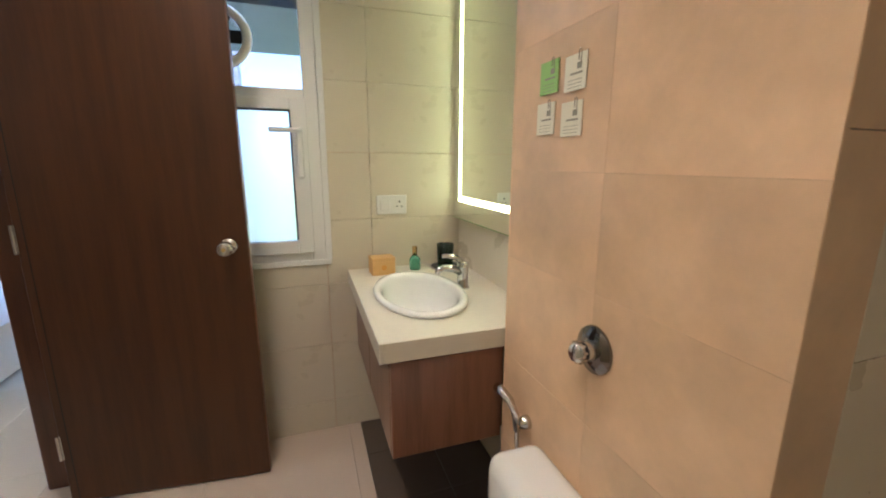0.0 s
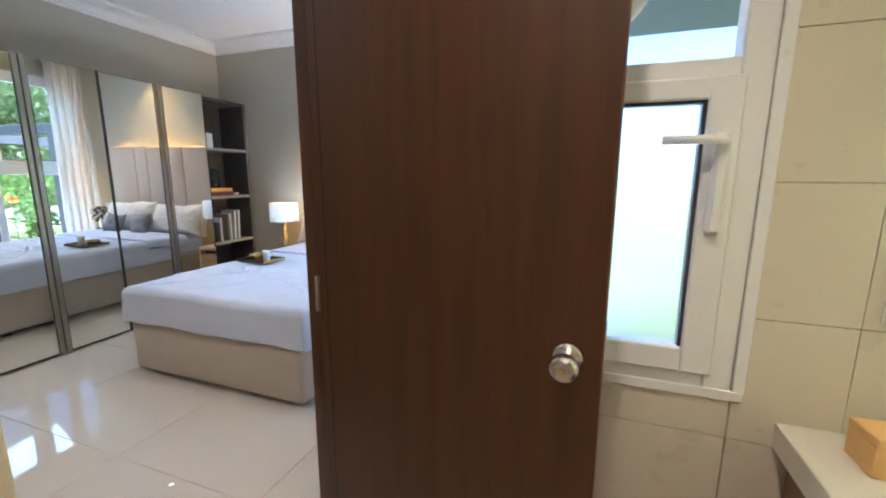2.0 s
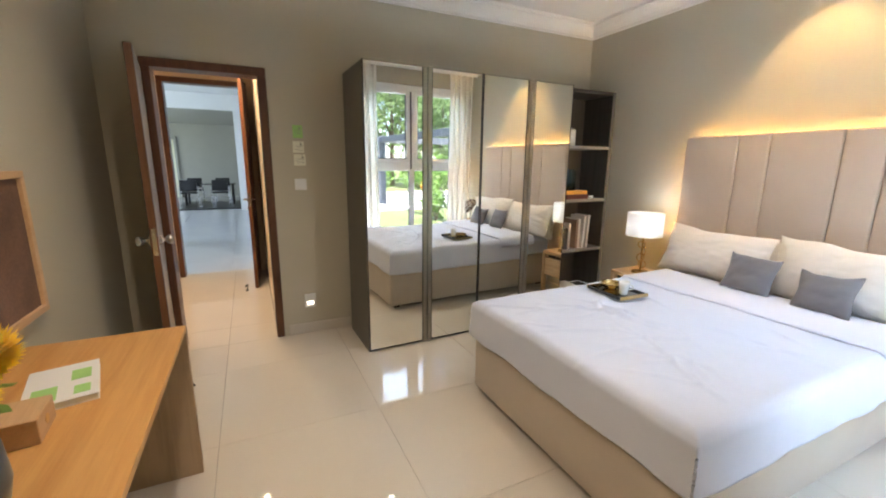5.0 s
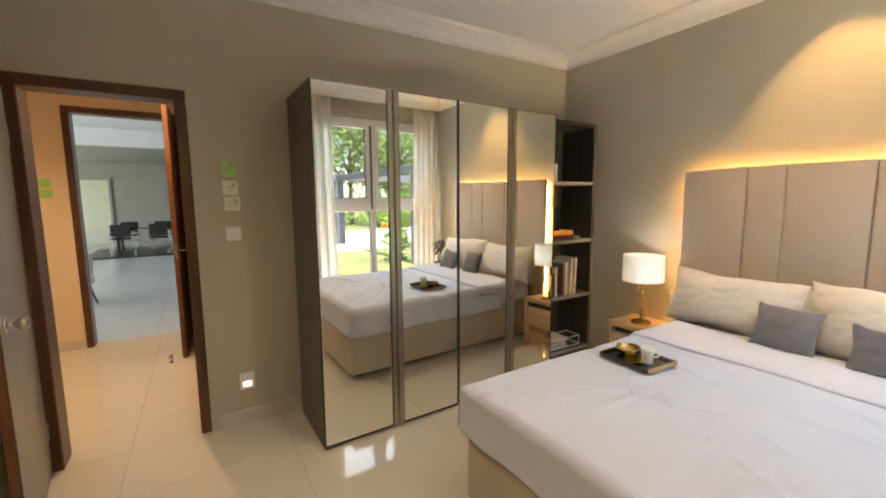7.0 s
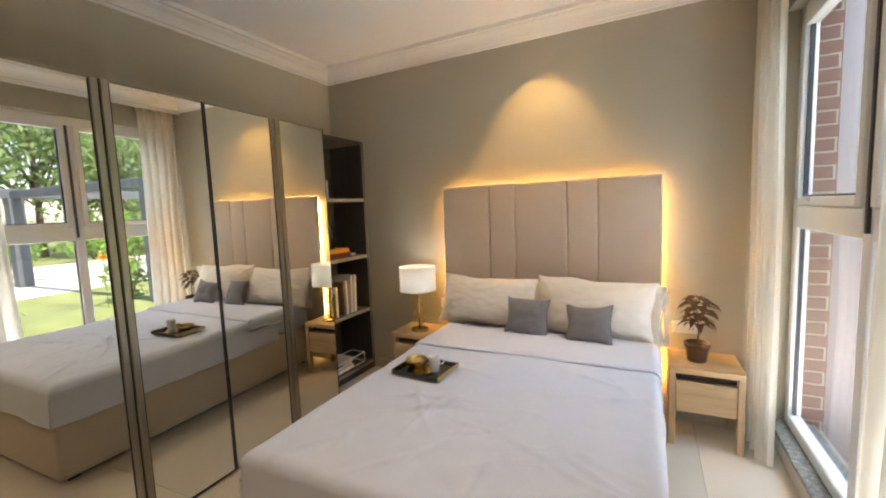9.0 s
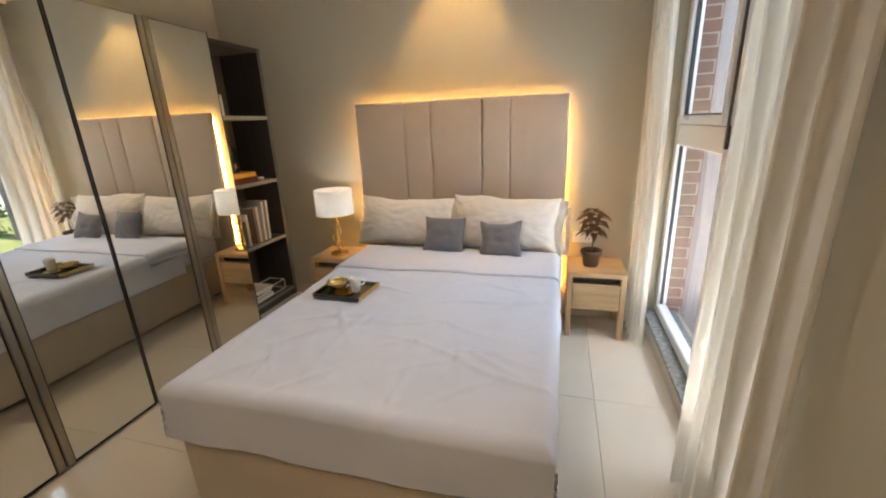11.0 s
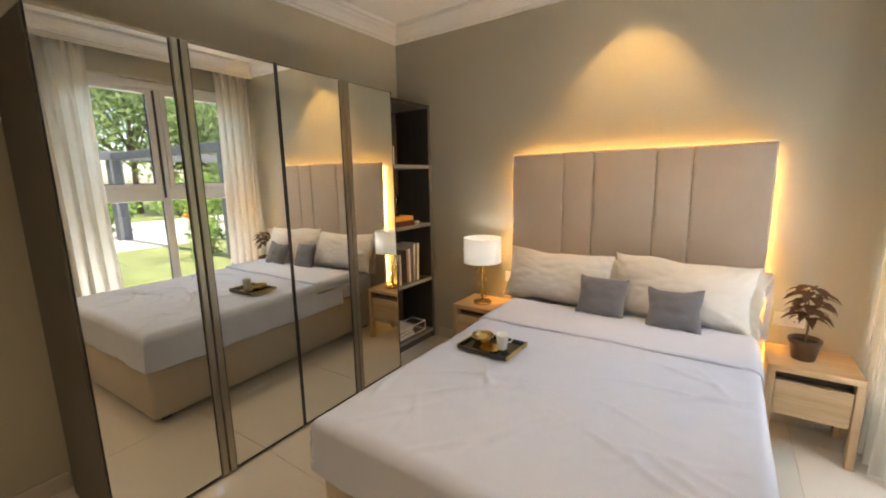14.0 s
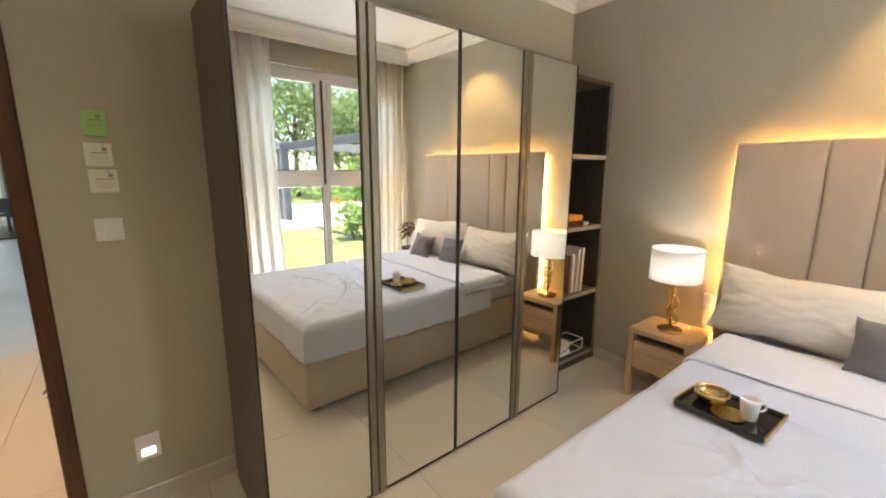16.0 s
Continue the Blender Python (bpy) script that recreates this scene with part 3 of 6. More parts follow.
for nm, x, y, rz in [("door_stopper", -4.83, 2.82, 20), ("door_stopper", -7.06, 3.20, -40)]:
    s = thing(nm, pose(x, y, 0, 0, 0, rz), "dark metal hook door stopper on the floor beside the open door", "door stopper", "door stoppers")
    part("foot", lathe([(0, 0), (0.018, 0), (0.016, 0.008), (0, 0.01)], 14), BLACK, s)
    part("hook", tube([(0, 0, 0.006), (0.0, 0.01, 0.05), (0.02, 0.03, 0.085), (0.06, 0.05, 0.09), (0.085, 0.055, 0.075)], 0.005, 8), BLACK, s, "", True)

# ---- bedroom window ----
FX0, FX1 = -1.955, -1.885


def bar(parent, name, y0, y1, z0, z1, x0=FX0, x1=FX1, material=UPVC, bevel=0.006):
    return part(name, box(x0, x1, y0, y1, z0, z1, bevel), material, parent)


w = thing("window_1", (0, 0, 0), "tall white framed bedroom window with four panes", "window", "", "structure")
wy0, wy1, wz0, wz1 = WN
MY0, MY1, RZ0, RZ1 = 5.725, 5.805, 1.34, 1.47
bar(w, "window_frame", wy0, wy0 + 0.07, wz0, wz1)
bar(w, "window_frame", wy1 - 0.07, wy1, wz0, wz1)
bar(w, "window_frame", wy0 + 0.07, wy1 - 0.07, wz0, wz0 + 0.07)
bar(w, "window_frame", wy0 + 0.07, wy1 - 0.07, wz1 - 0.08, wz1)
bar(w, "mullion", MY0, MY1, wz0 + 0.07, wz1 - 0.08)
bar(w, "transom", wy0 + 0.07, MY0, RZ0, RZ1)
bar(w, "transom", MY1, wy1 - 0.07, RZ0, RZ1)
for y0, y1 in ((wy0 + 0.07, MY0), (MY1, wy1 - 0.07)):
    p = part("pane", box(-1.925, -1.919, y0 - 0.005, y1 + 0.005, wz0 + 0.065, RZ0 + 0.005), PANE, w)
    p.visible_shadow = False
    part("gasket", boxes([(-1.935, -1.91, y0, y0 + 0.006, wz0 + 0.07, RZ0), (-1.935, -1.91, y1 - 0.006, y1, wz0 + 0.07, RZ0)]), GASKET, w)
    # sliding sash in the upper half
    z0, z1 = RZ1, wz1 - 0.08
    s = part("sash", boxes([(FX0 - 0.012, FX1 - 0.02, y0 + 0.001, y0 + 0.05, z0 + 0.002, z1 - 0.002), (FX0 - 0.012, FX1 - 0.02, y1 - 0.05, y1 - 0.001, z0 + 0.002, z1 - 0.002),
                             (FX0 - 0.012, FX1 - 0.02, y0 + 0.05, y1 - 0.05, z0 + 0.002, z0 + 0.05), (FX0 - 0.012, FX1 - 0.02, y0 + 0.05, y1 - 0.05, z1 - 0.05, z1 - 0.002)], 0.004), UPVC, w)
    p = part("pane", box(-1.935, -1.929, y0 + 0.045, y1 - 0.045, z0 + 0.045, z1 - 0.045), PANE, s)
    p.visible_shadow = False
    part("gasket", boxes([(-1.945, -1.92, y0 + 0.05, y0 + 0.062, z0 + 0.05, z1 - 0.05), (-1.945, -1.92, y1 - 0.062, y1 - 0.05, z0 + 0.05, z1 - 0.05), (-1.945, -1.92, y0 + 0.062, y1 - 0.062, z0 + 0.05, z0 + 0.06)]), GASKET, s)
part("sash_rail", box(FX0 - 0.014, FX0 - 0.001, MY0 + 0.01, MY0 + 0.03, RZ0 + 0.03, wz1 - 0.09), GASKET, w, "dark vertical sash rail")
struct("window_sill", box(EX - 0.012, -1.80, wy0 - 0.01, wy1 + 0.01, wz0 - 0.03, wz0 - 0.001, 0.004), GRANITE, "grey green granite sill under the window", "sill")
struct("sill_riser", box(EX - 0.006, EX - 0.001, wy0, wy1, 0, wz0 - 0.031), BASE_MAT, "cream tile riser under the granite sill", "sill")

# curtains: pleated cloth hanging behind the pelmet


def curtain(y0, y1, pleats, seed, lean=0.0):
    c = thing("curtain", (EX - 0.10, (y0 + y1) / 2, 0), "pleated cream sheer curtain gathered beside the window", "curtain", "curtains of the window")
    half = (y1 - y0) / 2

    def fn(u, v):
        z = 0.015 + 2.80 * v
        squeeze = 1.0 - 0.10 * math.sin(math.pi * v)
        y = (2 * u - 1) * half * squeeze + lean * (1 - v)
        ph = 2 * math.pi * pleats * u + 0.9 * wob(u * 3, v * 1.5, seed)
        amp = 0.055 * (0.75 + 0.5 * wob(u * 4, v * 2 + 3, seed)) * (0.65 + 0.35 * (1 - v))
        return (amp * math.sin(ph) + 0.006 * math.sin(2 * ph + seed), y + 0.012 * math.cos(2 * ph), z)

    part("cloth", sheet(pleats * 28, 36, fn), CURTAIN, c, "", True)
    part("heading_tape", sheet(pleats * 10, 1, lambda u, v: (0.03 * math.sin(2 * math.pi * pleats * u) - 0.004, (2 * u - 1) * half, 2.73 + 0.07 * v)), CURTAIN, c, "", True)
    return c


curtain(4.58, 5.16, 5, 1.0, 0.03)
curtain(6.32, 6.73, 4, 7.0, -0.02)
struct("curtain_track", box(EX - 0.12, EX - 0.09, SY + 0.02, NY - 0.02, 2.83, 2.855), UPVC, "white curtain track behind the pelmet", "curtain track")

# ---- bedroom furniture ----


def bed():
    x0, x1, y0, y1 = -4.11, -2.695, 4.562, 6.66
    b = thing("bed", ((x0 + x1) / 2, (y0 + y1) / 2, 0), "double bed with beige upholstered box base", "bed")
    cx, cy = (x0 + x1) / 2, (y0 + y1) / 2
    hx, hy = (x1 - x0) / 2, (y1 - y0) / 2
    part("base", box(-hx, hx, -hy, hy, 0.035, 0.40, 0.022, 3), BED_FABRIC, b, "beige upholstered bed base", True)
    for sx in (-1, 1):
        for sy in (-1, 1):
            part("leg", box(sx * (hx - 0.09) - 0.03, sx * (hx - 0.09) + 0.03, sy * (hy - 0.09) - 0.03, sy * (hy - 0.09) + 0.03, 0, 0.035), BLACK, b)
    part("mattress", box(-hx + 0.01, hx - 0.01, -hy + 0.01, hy - 0.01, 0.40, 0.585, 0.05, 4), LINEN, b, "white covered mattress", True)
    return b


bed()


def wrap(lo, hi, s, r=0.05):
    """Where cloth that lies on a slab from lo to hi comes to at length s from its middle: place across, drop, both rounded at the edge."""
    half, mid = (hi - lo) / 2, (hi + lo) / 2
    a, sign = abs(s), 1 if s >= 0 else -1
    arc = r * math.pi / 2
    if a <= half - r:
        return mid + s, 0.0
    if a <= half - r + arc:
        t = (a - half + r) / r
        return mid + sign * (half - r + r * math.sin(t)), r * (1 - math.cos(t))
    return mid + sign * half, r + (a - half + r - arc)


CREASES = []
_r = random.Random(11)
for _cx, _cy, _n in ((-3.52, 5.12, 9), (-3.0, 4.95, 7), (-3.85, 4.72, 4), (-2.85, 5.6, 4), (-3.3, 4.7, 4)):
    for _ in range(_n):
        CREASES.append((_cx + _r.gauss(0, 0.14), _cy + _r.gauss(0, 0.14), _r.uniform(10, 170), _r.uniform(0.06, 0.2), _r.uniform(0.004, 0.011)))


def duvet():
    lo, hi, foot, head, top = -4.14, -2.66, 4.548, 6.18, 0.625
    d = thing("duvet", (-3.4, 5.4, 0), "white cotton duvet with soft creases spread over the bed", "duvet")
    reach = (hi - lo) / 2 + 0.22
    ymid, yhalf = (foot + 8.0) / 2, (8.0 - foot) / 2

    def fn(u, v):
        s = (2 * u - 1) * reach
        x, dx = wrap(lo, hi, s)
        t = -(yhalf + 0.215) + v * (yhalf + 0.215 + head - ymid)
        y, dy = wrap(foot, 8.0, t)
        hem = 0.012 * wob(x * 2.5, y * 2.5, 3.1) + 0.006 * wob(x * 9, y * 9, 1.7)
        drop = max(dx, dy)
        edge = min(1.0, drop / 0.2)
        crease = 0.011 * wob(x * 2.2, y * 2.0, 0.4) + 0.007 * abs(wob(x * 4 + y * 3, y * 4 - x * 2, 2.2)) ** 1.3 + 0.0035 * wob(x * 13, y * 11, 5.0)
        # long soft folds running across the middle
        for cx, cy, ang, ln, h in ((-3.55, 5.15, 35, 0.30, 0.016), (-3.62, 5.22, 20, 0.22, 0.013), (-3.05, 4.95, 160, 0.35, 0.012), (-3.45, 4.85, 75, 0.2, 0.010), (-3.9, 4.7, 60, 0.18, 0.012), (-3.0, 5.5, 10, 0.3, 0.008), (-3.7, 5.2, 130, 0.2, 0.010), *CREASES):
            c, sn = math.cos(radians(ang)), math.sin(radians(ang))
            p, q = (x - cx) * c + (y - cy) * sn, -(x - cx) * sn + (y - cy) * c
            crease += 1.15 * h * math.exp(-((p / ln) ** 2) - ((q + 0.02 * math.sin(p * 9)) / 0.014) ** 2)
        z = top + crease * (1 - edge) - drop + hem * edge
        if dx > 0.03 and dy < 0.04:
            x += (1 if s > 0 else -1) * (0.016 * wob(y * 5, z * 4, 8.0) + 0.012) * edge
        if dy > 0.03:
            y -= (0.012 * wob(x * 4, z * 4, 9.0) + 0.010) * edge
        return (x + 3.4, y - 5.4, z)

    part("cover", sheet(190, 230, fn, 0.010), LINEN, d, "", True)

    def fold(u, v):
        s = (2 * u - 1) * (reach - 0.155)
        x, dx = wrap(lo - 0.012, hi + 0.012, s, 0.06)
        # under side forward, round the soft front edge, back over the top
        if v < 0.3:
            py, pz = 6.36 - 0.44 * v / 0.3, 0.0
        elif v < 0.6:
            a = math.pi * (v - 0.3) / 0.3
            py, pz = 5.92 - 0.024 * math.sin(a), 0.012 * (1 - math.cos(a))
        else:
            py, pz = 5.92 + 0.44 * (v - 0.6) / 0.4, 0.024 + 0.006 * wob(x * 3, v * 6, 6)
        y = py + (0.016 * wob(x * 2.2, 0.5, 4) + 0.03 * (x + 3.4) * 0.6) * max(0.0, (6.36 - py) / 0.44)
        z = top - 0.003 + pz * (1 + 0.15 * wob(x * 5, 1.0, 3)) - dx + 0.006 * wob(x * 4, v * 3, 2)
        return (x + 3.4, y - 5.4, z)

    bm = sheet(90, 40, fold)
    bmesh.ops.holes_fill(bm, edges=[e for e in bm.edges if e.is_boundary])
    part("turned_back_edge", bm, LINEN, d, "folded back white duvet edge", True)
    return d


duvet()


def cushion(name, w, h, t, m, material, label, category, group, flange=0.0, seed=0.0, ends=(), crumple=0.0):
    """A stuffed pillow in the x, z plane, its thickness along y."""
    c = thing(name, m, label, category, group)
    n = 44 if crumple else 22

    def side(sign):
        def fn(u, v):
            a, b = 2 * u - 1, 2 * v - 1
            k = 1 - 0.10 * (1 - abs(b) ** 2) * abs(a) ** 3
            k2 = 1 - 0.10 * (1 - abs(a) ** 2) * abs(b) ** 3
            puff = max(0.0, (1 - abs(a) ** 2.4) * (1 - abs(b) ** 2.2)) ** 0.62
            wr = 0.010 * wob(a * 2.5 + seed, b * 2.5, seed) * puff + 0.004 * wob(a * 7, b * 7 + seed, 2)
            rim = (max(abs(a), abs(b)) ** 3) * min(1.0, puff * 3)
            wr += crumple * (rim * 0.6 + 0.4) * (abs(wob(a * 4.2 + b * 1.5 + seed, b * 3.4 - a, seed)) - 0.25)
            ow, oh = 1 + 0.035 * wob(b * 1.7, seed, 4.4), 1 + 0.13 * wob(a * 1.9 + seed, 2.2, 7.7)
            return (a * w / 2 * k * ow, sign * (t / 2 * puff + 0.002) + sign * wr, h / 2 + b * h / 2 * k2 * oh)
        return fn

    bm = sheet(n, n, side(-1))
    other = sheet(n, n, side(1))
    me = bpy.data.meshes.new("tmp")
    bmesh.ops.reverse_faces(other, faces=other.faces[:])
    other.to_mesh(me)
    other.free()
    bm.from_mesh(me)
    bpy.data.meshes.remove(me)
    part("cover", bm, material, c, "", True)
    if flange:
        def rim(u, v):
            a = 2 * math.pi * u
            sx, sz = math.cos(a), math.sin(a)
            k = max(abs(sx), abs(sz))
            px, pz = sx / k, sz / k
            f = v * flange * (1 + 0.5 * wob(u * 14, seed, 1))
            return (px * w / 2 * 0.95 + px * f, 0.02 * wob(u * 12, v, seed) * v, h / 2 + pz * h / 2 * 0.95 + pz * f)
        part("flange", sheet(72, 2, rim), material, c, "", True)
    for end in ends:
        # loose cloth border at the open end of the cover
        def border(u, v):
            b = 2 * u - 1
            out = w / 2 * (0.955 - 0.05 * (1 - b * b)) + v * (0.050 + 0.020 * wob(b * 2.2, seed, 3.3) + 0.015 * b)
            fold = v * (0.020 * math.sin(5.2 * b + seed) + 0.030 * wob(b * 3.1, v * 1.2, seed))
            return (end * out, fold - 0.015 * v, h / 2 + b * h / 2 * (0.86 + 0.10 * v) - 0.03 * v * v)
        part("border", sheet(40, 8, border, 0.004), material, c, "", True)
    return c


PL = "white pillows against the headboard"
cushion("pillow", 0.80, 0.40, 0.25, pose(-3.85, 6.45, 0.615, -18, 1.5, 1), PILLOW_LINEN, "plump ivory white pillow with a loose open end on the headboard", "pillow", PL, 0.0, 1.0, (1,), 0.024)
cushion("pillow", 0.80, 0.42, 0.25, pose(-3.07, 6.43, 0.615, -20, 1.5, -2), PILLOW_LINEN, "plump ivory white pillow with a drooping end on the headboard", "pillow", PL, 0.0, 5.0, (1,), 0.024)
cushion("pillow", 0.72, 0.34, 0.13, pose(-3.82, 6.60, 0.60, -8, 0, 0), PILLOW_LINEN, "ivory white pillow behind another pillow", "pillow", PL, 0.03, 9.0)
cushion("pillow", 0.76, 0.30, 0.13, pose(-2.99, 6.58, 0.60, -8, 2, 0), PILLOW_LINEN, "ivory white pillow behind another pillow", "pillow", PL, 0.03, 13.0)
CU = "grey cushions on the bed"
cushion("cushion", 0.30, 0.27, 0.11, pose(-3.48, 6.27, 0.635, -22, 3, 4), GREY_FABRIC, "small square grey fabric cushion leaning on a pillow", "cushion", CU, 0.0, 2.0)
cushion("cushion", 0.30, 0.25, 0.10, pose(-3.06, 6.24, 0.635, -24, -3, -3), GREY_FABRIC, "small square grey fabric cushion leaning on a pillow", "cushion", CU, 0.0, 6.0)


def headboard():
    h = thing("headboard", (-3.46, 6.72, 0.16), "tall taupe upholstered headboard of vertical panels with warm light behind", "headboard")
    xs = [-4.276, -3.866, -3.654, -3.257, -3.049, -2.640]
    for a, b in zip(xs, xs[1:]):
        part("panel", box(a + 3.46 + 0.0012, b + 3.46 - 0.0012, -0.065, -0.02, 0, 1.547, 0.016, 4), HEAD_FABRIC, h, "", True)
    part("backing", box(-0.78, 0.78, -0.0195, 0.004, 0.03, 1.51), SHELF_DARK, h)
    for r in ((-0.775, 0.775, 0.006, 0.016, 1.475, 1.490), (-0.775, -0.760, 0.006, 0.016, 0.05, 1.47), (0.760, 0.775, 0.006, 0.016, 0.05, 1.47)):
        part("led_strip", box(*r), HEAD_LED, h, "warm white led strip")
    return h


headboard()


def wardrobe():
    x0, x1, y0, y1, top = -5.48, -4.955, 4.065, 6.005, 2.17
    w = thing("wardrobe", pose((x0 + x1) / 2, (y0 + y1) / 2, 0, 0, 0.2, 1.5), "tall grey brown wardrobe with four mirror doors in bronze frames", "wardrobe")
    ox, oy = (x0 + x1) / 2, (y0 + y1) / 2

    def b(a0, a1, b0, b1, c0, c1, bev=0.0015):
        return box(a0 - ox, a1 - ox, b0 - oy, b1 - oy, c0, c1, bev)

    part("side_panel", b(x0, x1, y0, y0 + 0.02, 0, top), WARDROBE, w)
    part("side_panel", b(x0, x1, y1 - 0.02, y1, 0, top), WARDROBE, w)
    part("top_panel", b(x0, x1, y0 + 0.02, y1 - 0.02, top - 0.02, top), WARDROBE, w)
    part("back_panel", b(x0, x0 + 0.01, y0 + 0.02, y1 - 0.02, 0.03, top - 0.02), WARDROBE, w)
    part("plinth", b(x0 + 0.02, x1 - 0.03, y0 + 0.02, y1 - 0.02, 0, 0.03), WARDROBE, w)
    edges = [(4.067, 4.560, "r"), (4.566, 5.046, "l"), (5.052, 5.535, "r"), (5.541, 6.004, "l")]
    for a, c, side in edges:
        d = part("door", b(x1 + 0.001, x1 + 0.017, a, c, 0.012, top + 0.004), WARDROBE, w)
        g0, g1 = (a + 0.008, c - 0.034) if side == "r" else (a + 0.034, c - 0.008)
        part("mirror", b(x1 + 0.0172, x1 + 0.0212, g0, g1, 0.024, top - 0.006, 0.0), MIRROR, d, "clear silvered mirror")
        s0, s1 = (c - 0.033, c - 0.001) if side == "r" else (a + 0.001, a + 0.033)
        part("handle_profile", b(x1 + 0.0172, x1 + 0.030, s0, s1, 0.012, top + 0.004, 0.003), ALU, d, "bronze handle profile")
        q0, q1 = (a + 0.0005, a + 0.0075) if side == "r" else (c - 0.0075, c - 0.0005)
        part("thin_frame", b(x1 + 0.0172, x1 + 0.0225, q0, q1, 0.012, top + 0.004, 0.0), BLACK_LINE, d)
        part("thin_frame", b(x1 + 0.0172, x1 + 0.0225, g0, g1, 0.012, 0.0235, 0.0), BLACK_LINE, d)
        part("thin_frame", b(x1 + 0.0172, x1 + 0.0225, g0, g1, top - 0.0055, top + 0.004, 0.0), ALU, d)
        # thin black strip on the glass paints the shadow beside the handle
        line = s0 - 0.006 if side == "r" else s1
        part("painted_gap_shadow", b(x1 + 0.0212, x1 + 0.0232, line, line + 0.006, 0.024, top - 0.006, 0.0), BLACK_LINE, d)
    return w


wardrobe()
SH = [0.09, 0.61, 1.13, 1.66]


def shelf_unit():
    x0, x1, y0, y1, top = -5.525, -5.14, 6.012, 6.742, 2.19
    s = thing("bookshelf", ((x0 + x1) / 2, (y0 + y1) / 2, 0), "tall narrow dark open bookshelf in the corner beside the wardrobe", "bookshelf")
    ox, oy = (x0 + x1) / 2, (y0 + y1) / 2

    def b(a0, a1, b0, b1, c0, c1):
        return box(a0 - ox, a1 - ox, b0 - oy, b1 - oy, c0, c1, 0.001)

    part("side_panel", b(x0, x1, y0, y0 + 0.025, 0, top), SHELF_DARK, s)
    part("side_panel", b(x0, x1, y1 - 0.04, y1, 0, top), SHELF_DARK, s)
    part("side_edge", b(x1, x1 + 0.002, y1 - 0.04, y1, 0, top), WARDROBE, s)
    part("back_panel", b(x0, x0 + 0.012, y0 + 0.025, y1 - 0.04, 0.05, top - 0.03), SHELF_DARK, s)
    part("top_panel", b(x0, x1, y0 + 0.025, y1 - 0.04, top - 0.03, top), SHELF_DARK, s)
    part("plinth", b(x0, x1 - 0.01, y0 + 0.025, y1 - 0.04, 0, SH[0] - 0.03), SHELF_DARK, s)
    for z in SH:
        p = part("shelf", b(x0 + 0.012, x1, y0 + 0.025, y1 - 0.04, z - 0.03, z), SHELF_DARK, s)
        part("shelf_edge", b(x1, x1 + 0.003, y0 + 0.025, y1 - 0.04, z - 0.03, z), SHELF_EDGE, p, "grey shelf edge")
    return s


shelf_unit()


def book(x, y, z, w, h, dpt, material, label, flat=False, lean=0.0):
    """An upright book, spine towards +x; or lying flat."""
    m = pose(x, y, z, lean, 0, 0) if not flat else pose(x, y, z, 0, 0, lean)
    b = thing("book", m, label, "book", "books on the shelf")
    if flat:
        part("cover", boxes([(-dpt, 0, -h / 2, h / 2, 0, 0.003), (-dpt, 0, -h / 2, h / 2, w - 0.003, w)]), material, b)
        part("pages", box(-dpt + 0.004, -0.003, -h / 2 + 0.004, h / 2 - 0.004, 0.0031, w - 0.0031), PAPER, b)
    else:
        part("cover", boxes([(-dpt, 0, 0, 0.003, 0, h), (-dpt, 0, w - 0.003, w, 0, h), (0, 0.003, 0, w, 0, h)]), material, b)
        part("pages", box(-dpt + 0.004, -0.001, 0.0031, w - 0.0031, 0.004, h - 0.004), PAPER, b)


random.seed(4)
for y, w, h, material, lab, ln in [(6.22, 0.045, 0.22, BOOK_DARK, "dark upright hardback book on the shelf", 0), (6.275, 0.022, 0.27, BOOK_CREAM, "slim cream book standing on the shelf", 0),
                                   (6.37, 0.03, 0.30, BOOK_BROWN, "brown hardback book standing on the shelf", 0), (6.405, 0.022, 0.31, BOOK_CREAM, "cream book standing on the shelf", 0),
                                   (6.46, 0.026, 0.34, BOOK_CREAM, "tall cream book standing on the shelf", -3), (6.515, 0.026, 0.345, BOOK_CREAM, "tall cream book standing on the shelf", -3)]:
    book(-5.17, y, SH[1], w, h, 0.2, material, lab, lean=ln)
for i, (mt, lab, k) in enumerate([(BOOK_CREAM, "pale magazine lying on the lowest shelf", 0), (BOOK_BROWN, "brown book lying on a magazine", 6), (BOOK_CREAM, "cream book on top of a pile", -4)]):
    book(-5.18, 6.33, SH[0] + 0.035 * i, 0.033, 0.28 - 0.02 * i, 0.2, mt, lab, True, k)
t = thing("magazine_rack", (-5.18, 6.53, SH[0]), "white wire tray on the lowest shelf", "rack")
for z in (0.004, 0.09):
    part("wire", tube([(0, -0.10, z), (0, 0.10, z), (-0.16, 0.10, z), (-0.16, -0.10, z)], 0.004, 6), PLASTIC, t)
for y in (-0.1, 0.1):
    part("wire", tube([(0, y, 0.004), (0, y, 0.09)], 0.004, 6), PLASTIC, t)
c = thing("candle_jar", (-5.24, 6.27, SH[3]), "white candle jar with lid on the top shelf", "candle")
part("jar", lathe([(0, 0), (0.045, 0), (0.05, 0.006), (0.05, 0.15), (0.046, 0.155), (0, 0.155)], 24), PLASTIC, c, "", True)
part("lid", lathe([(0, 0.155), (0.043, 0.155), (0.043, 0.168), (0.010, 0.172), (0.012, 0.185), (0, 0.19)], 24), STEEL, c, "", True)
c = thing("bottle", (-5.26, 6.33, SH[2] + 0.087), "blue grey glass bottle standing on a box", "bottle")
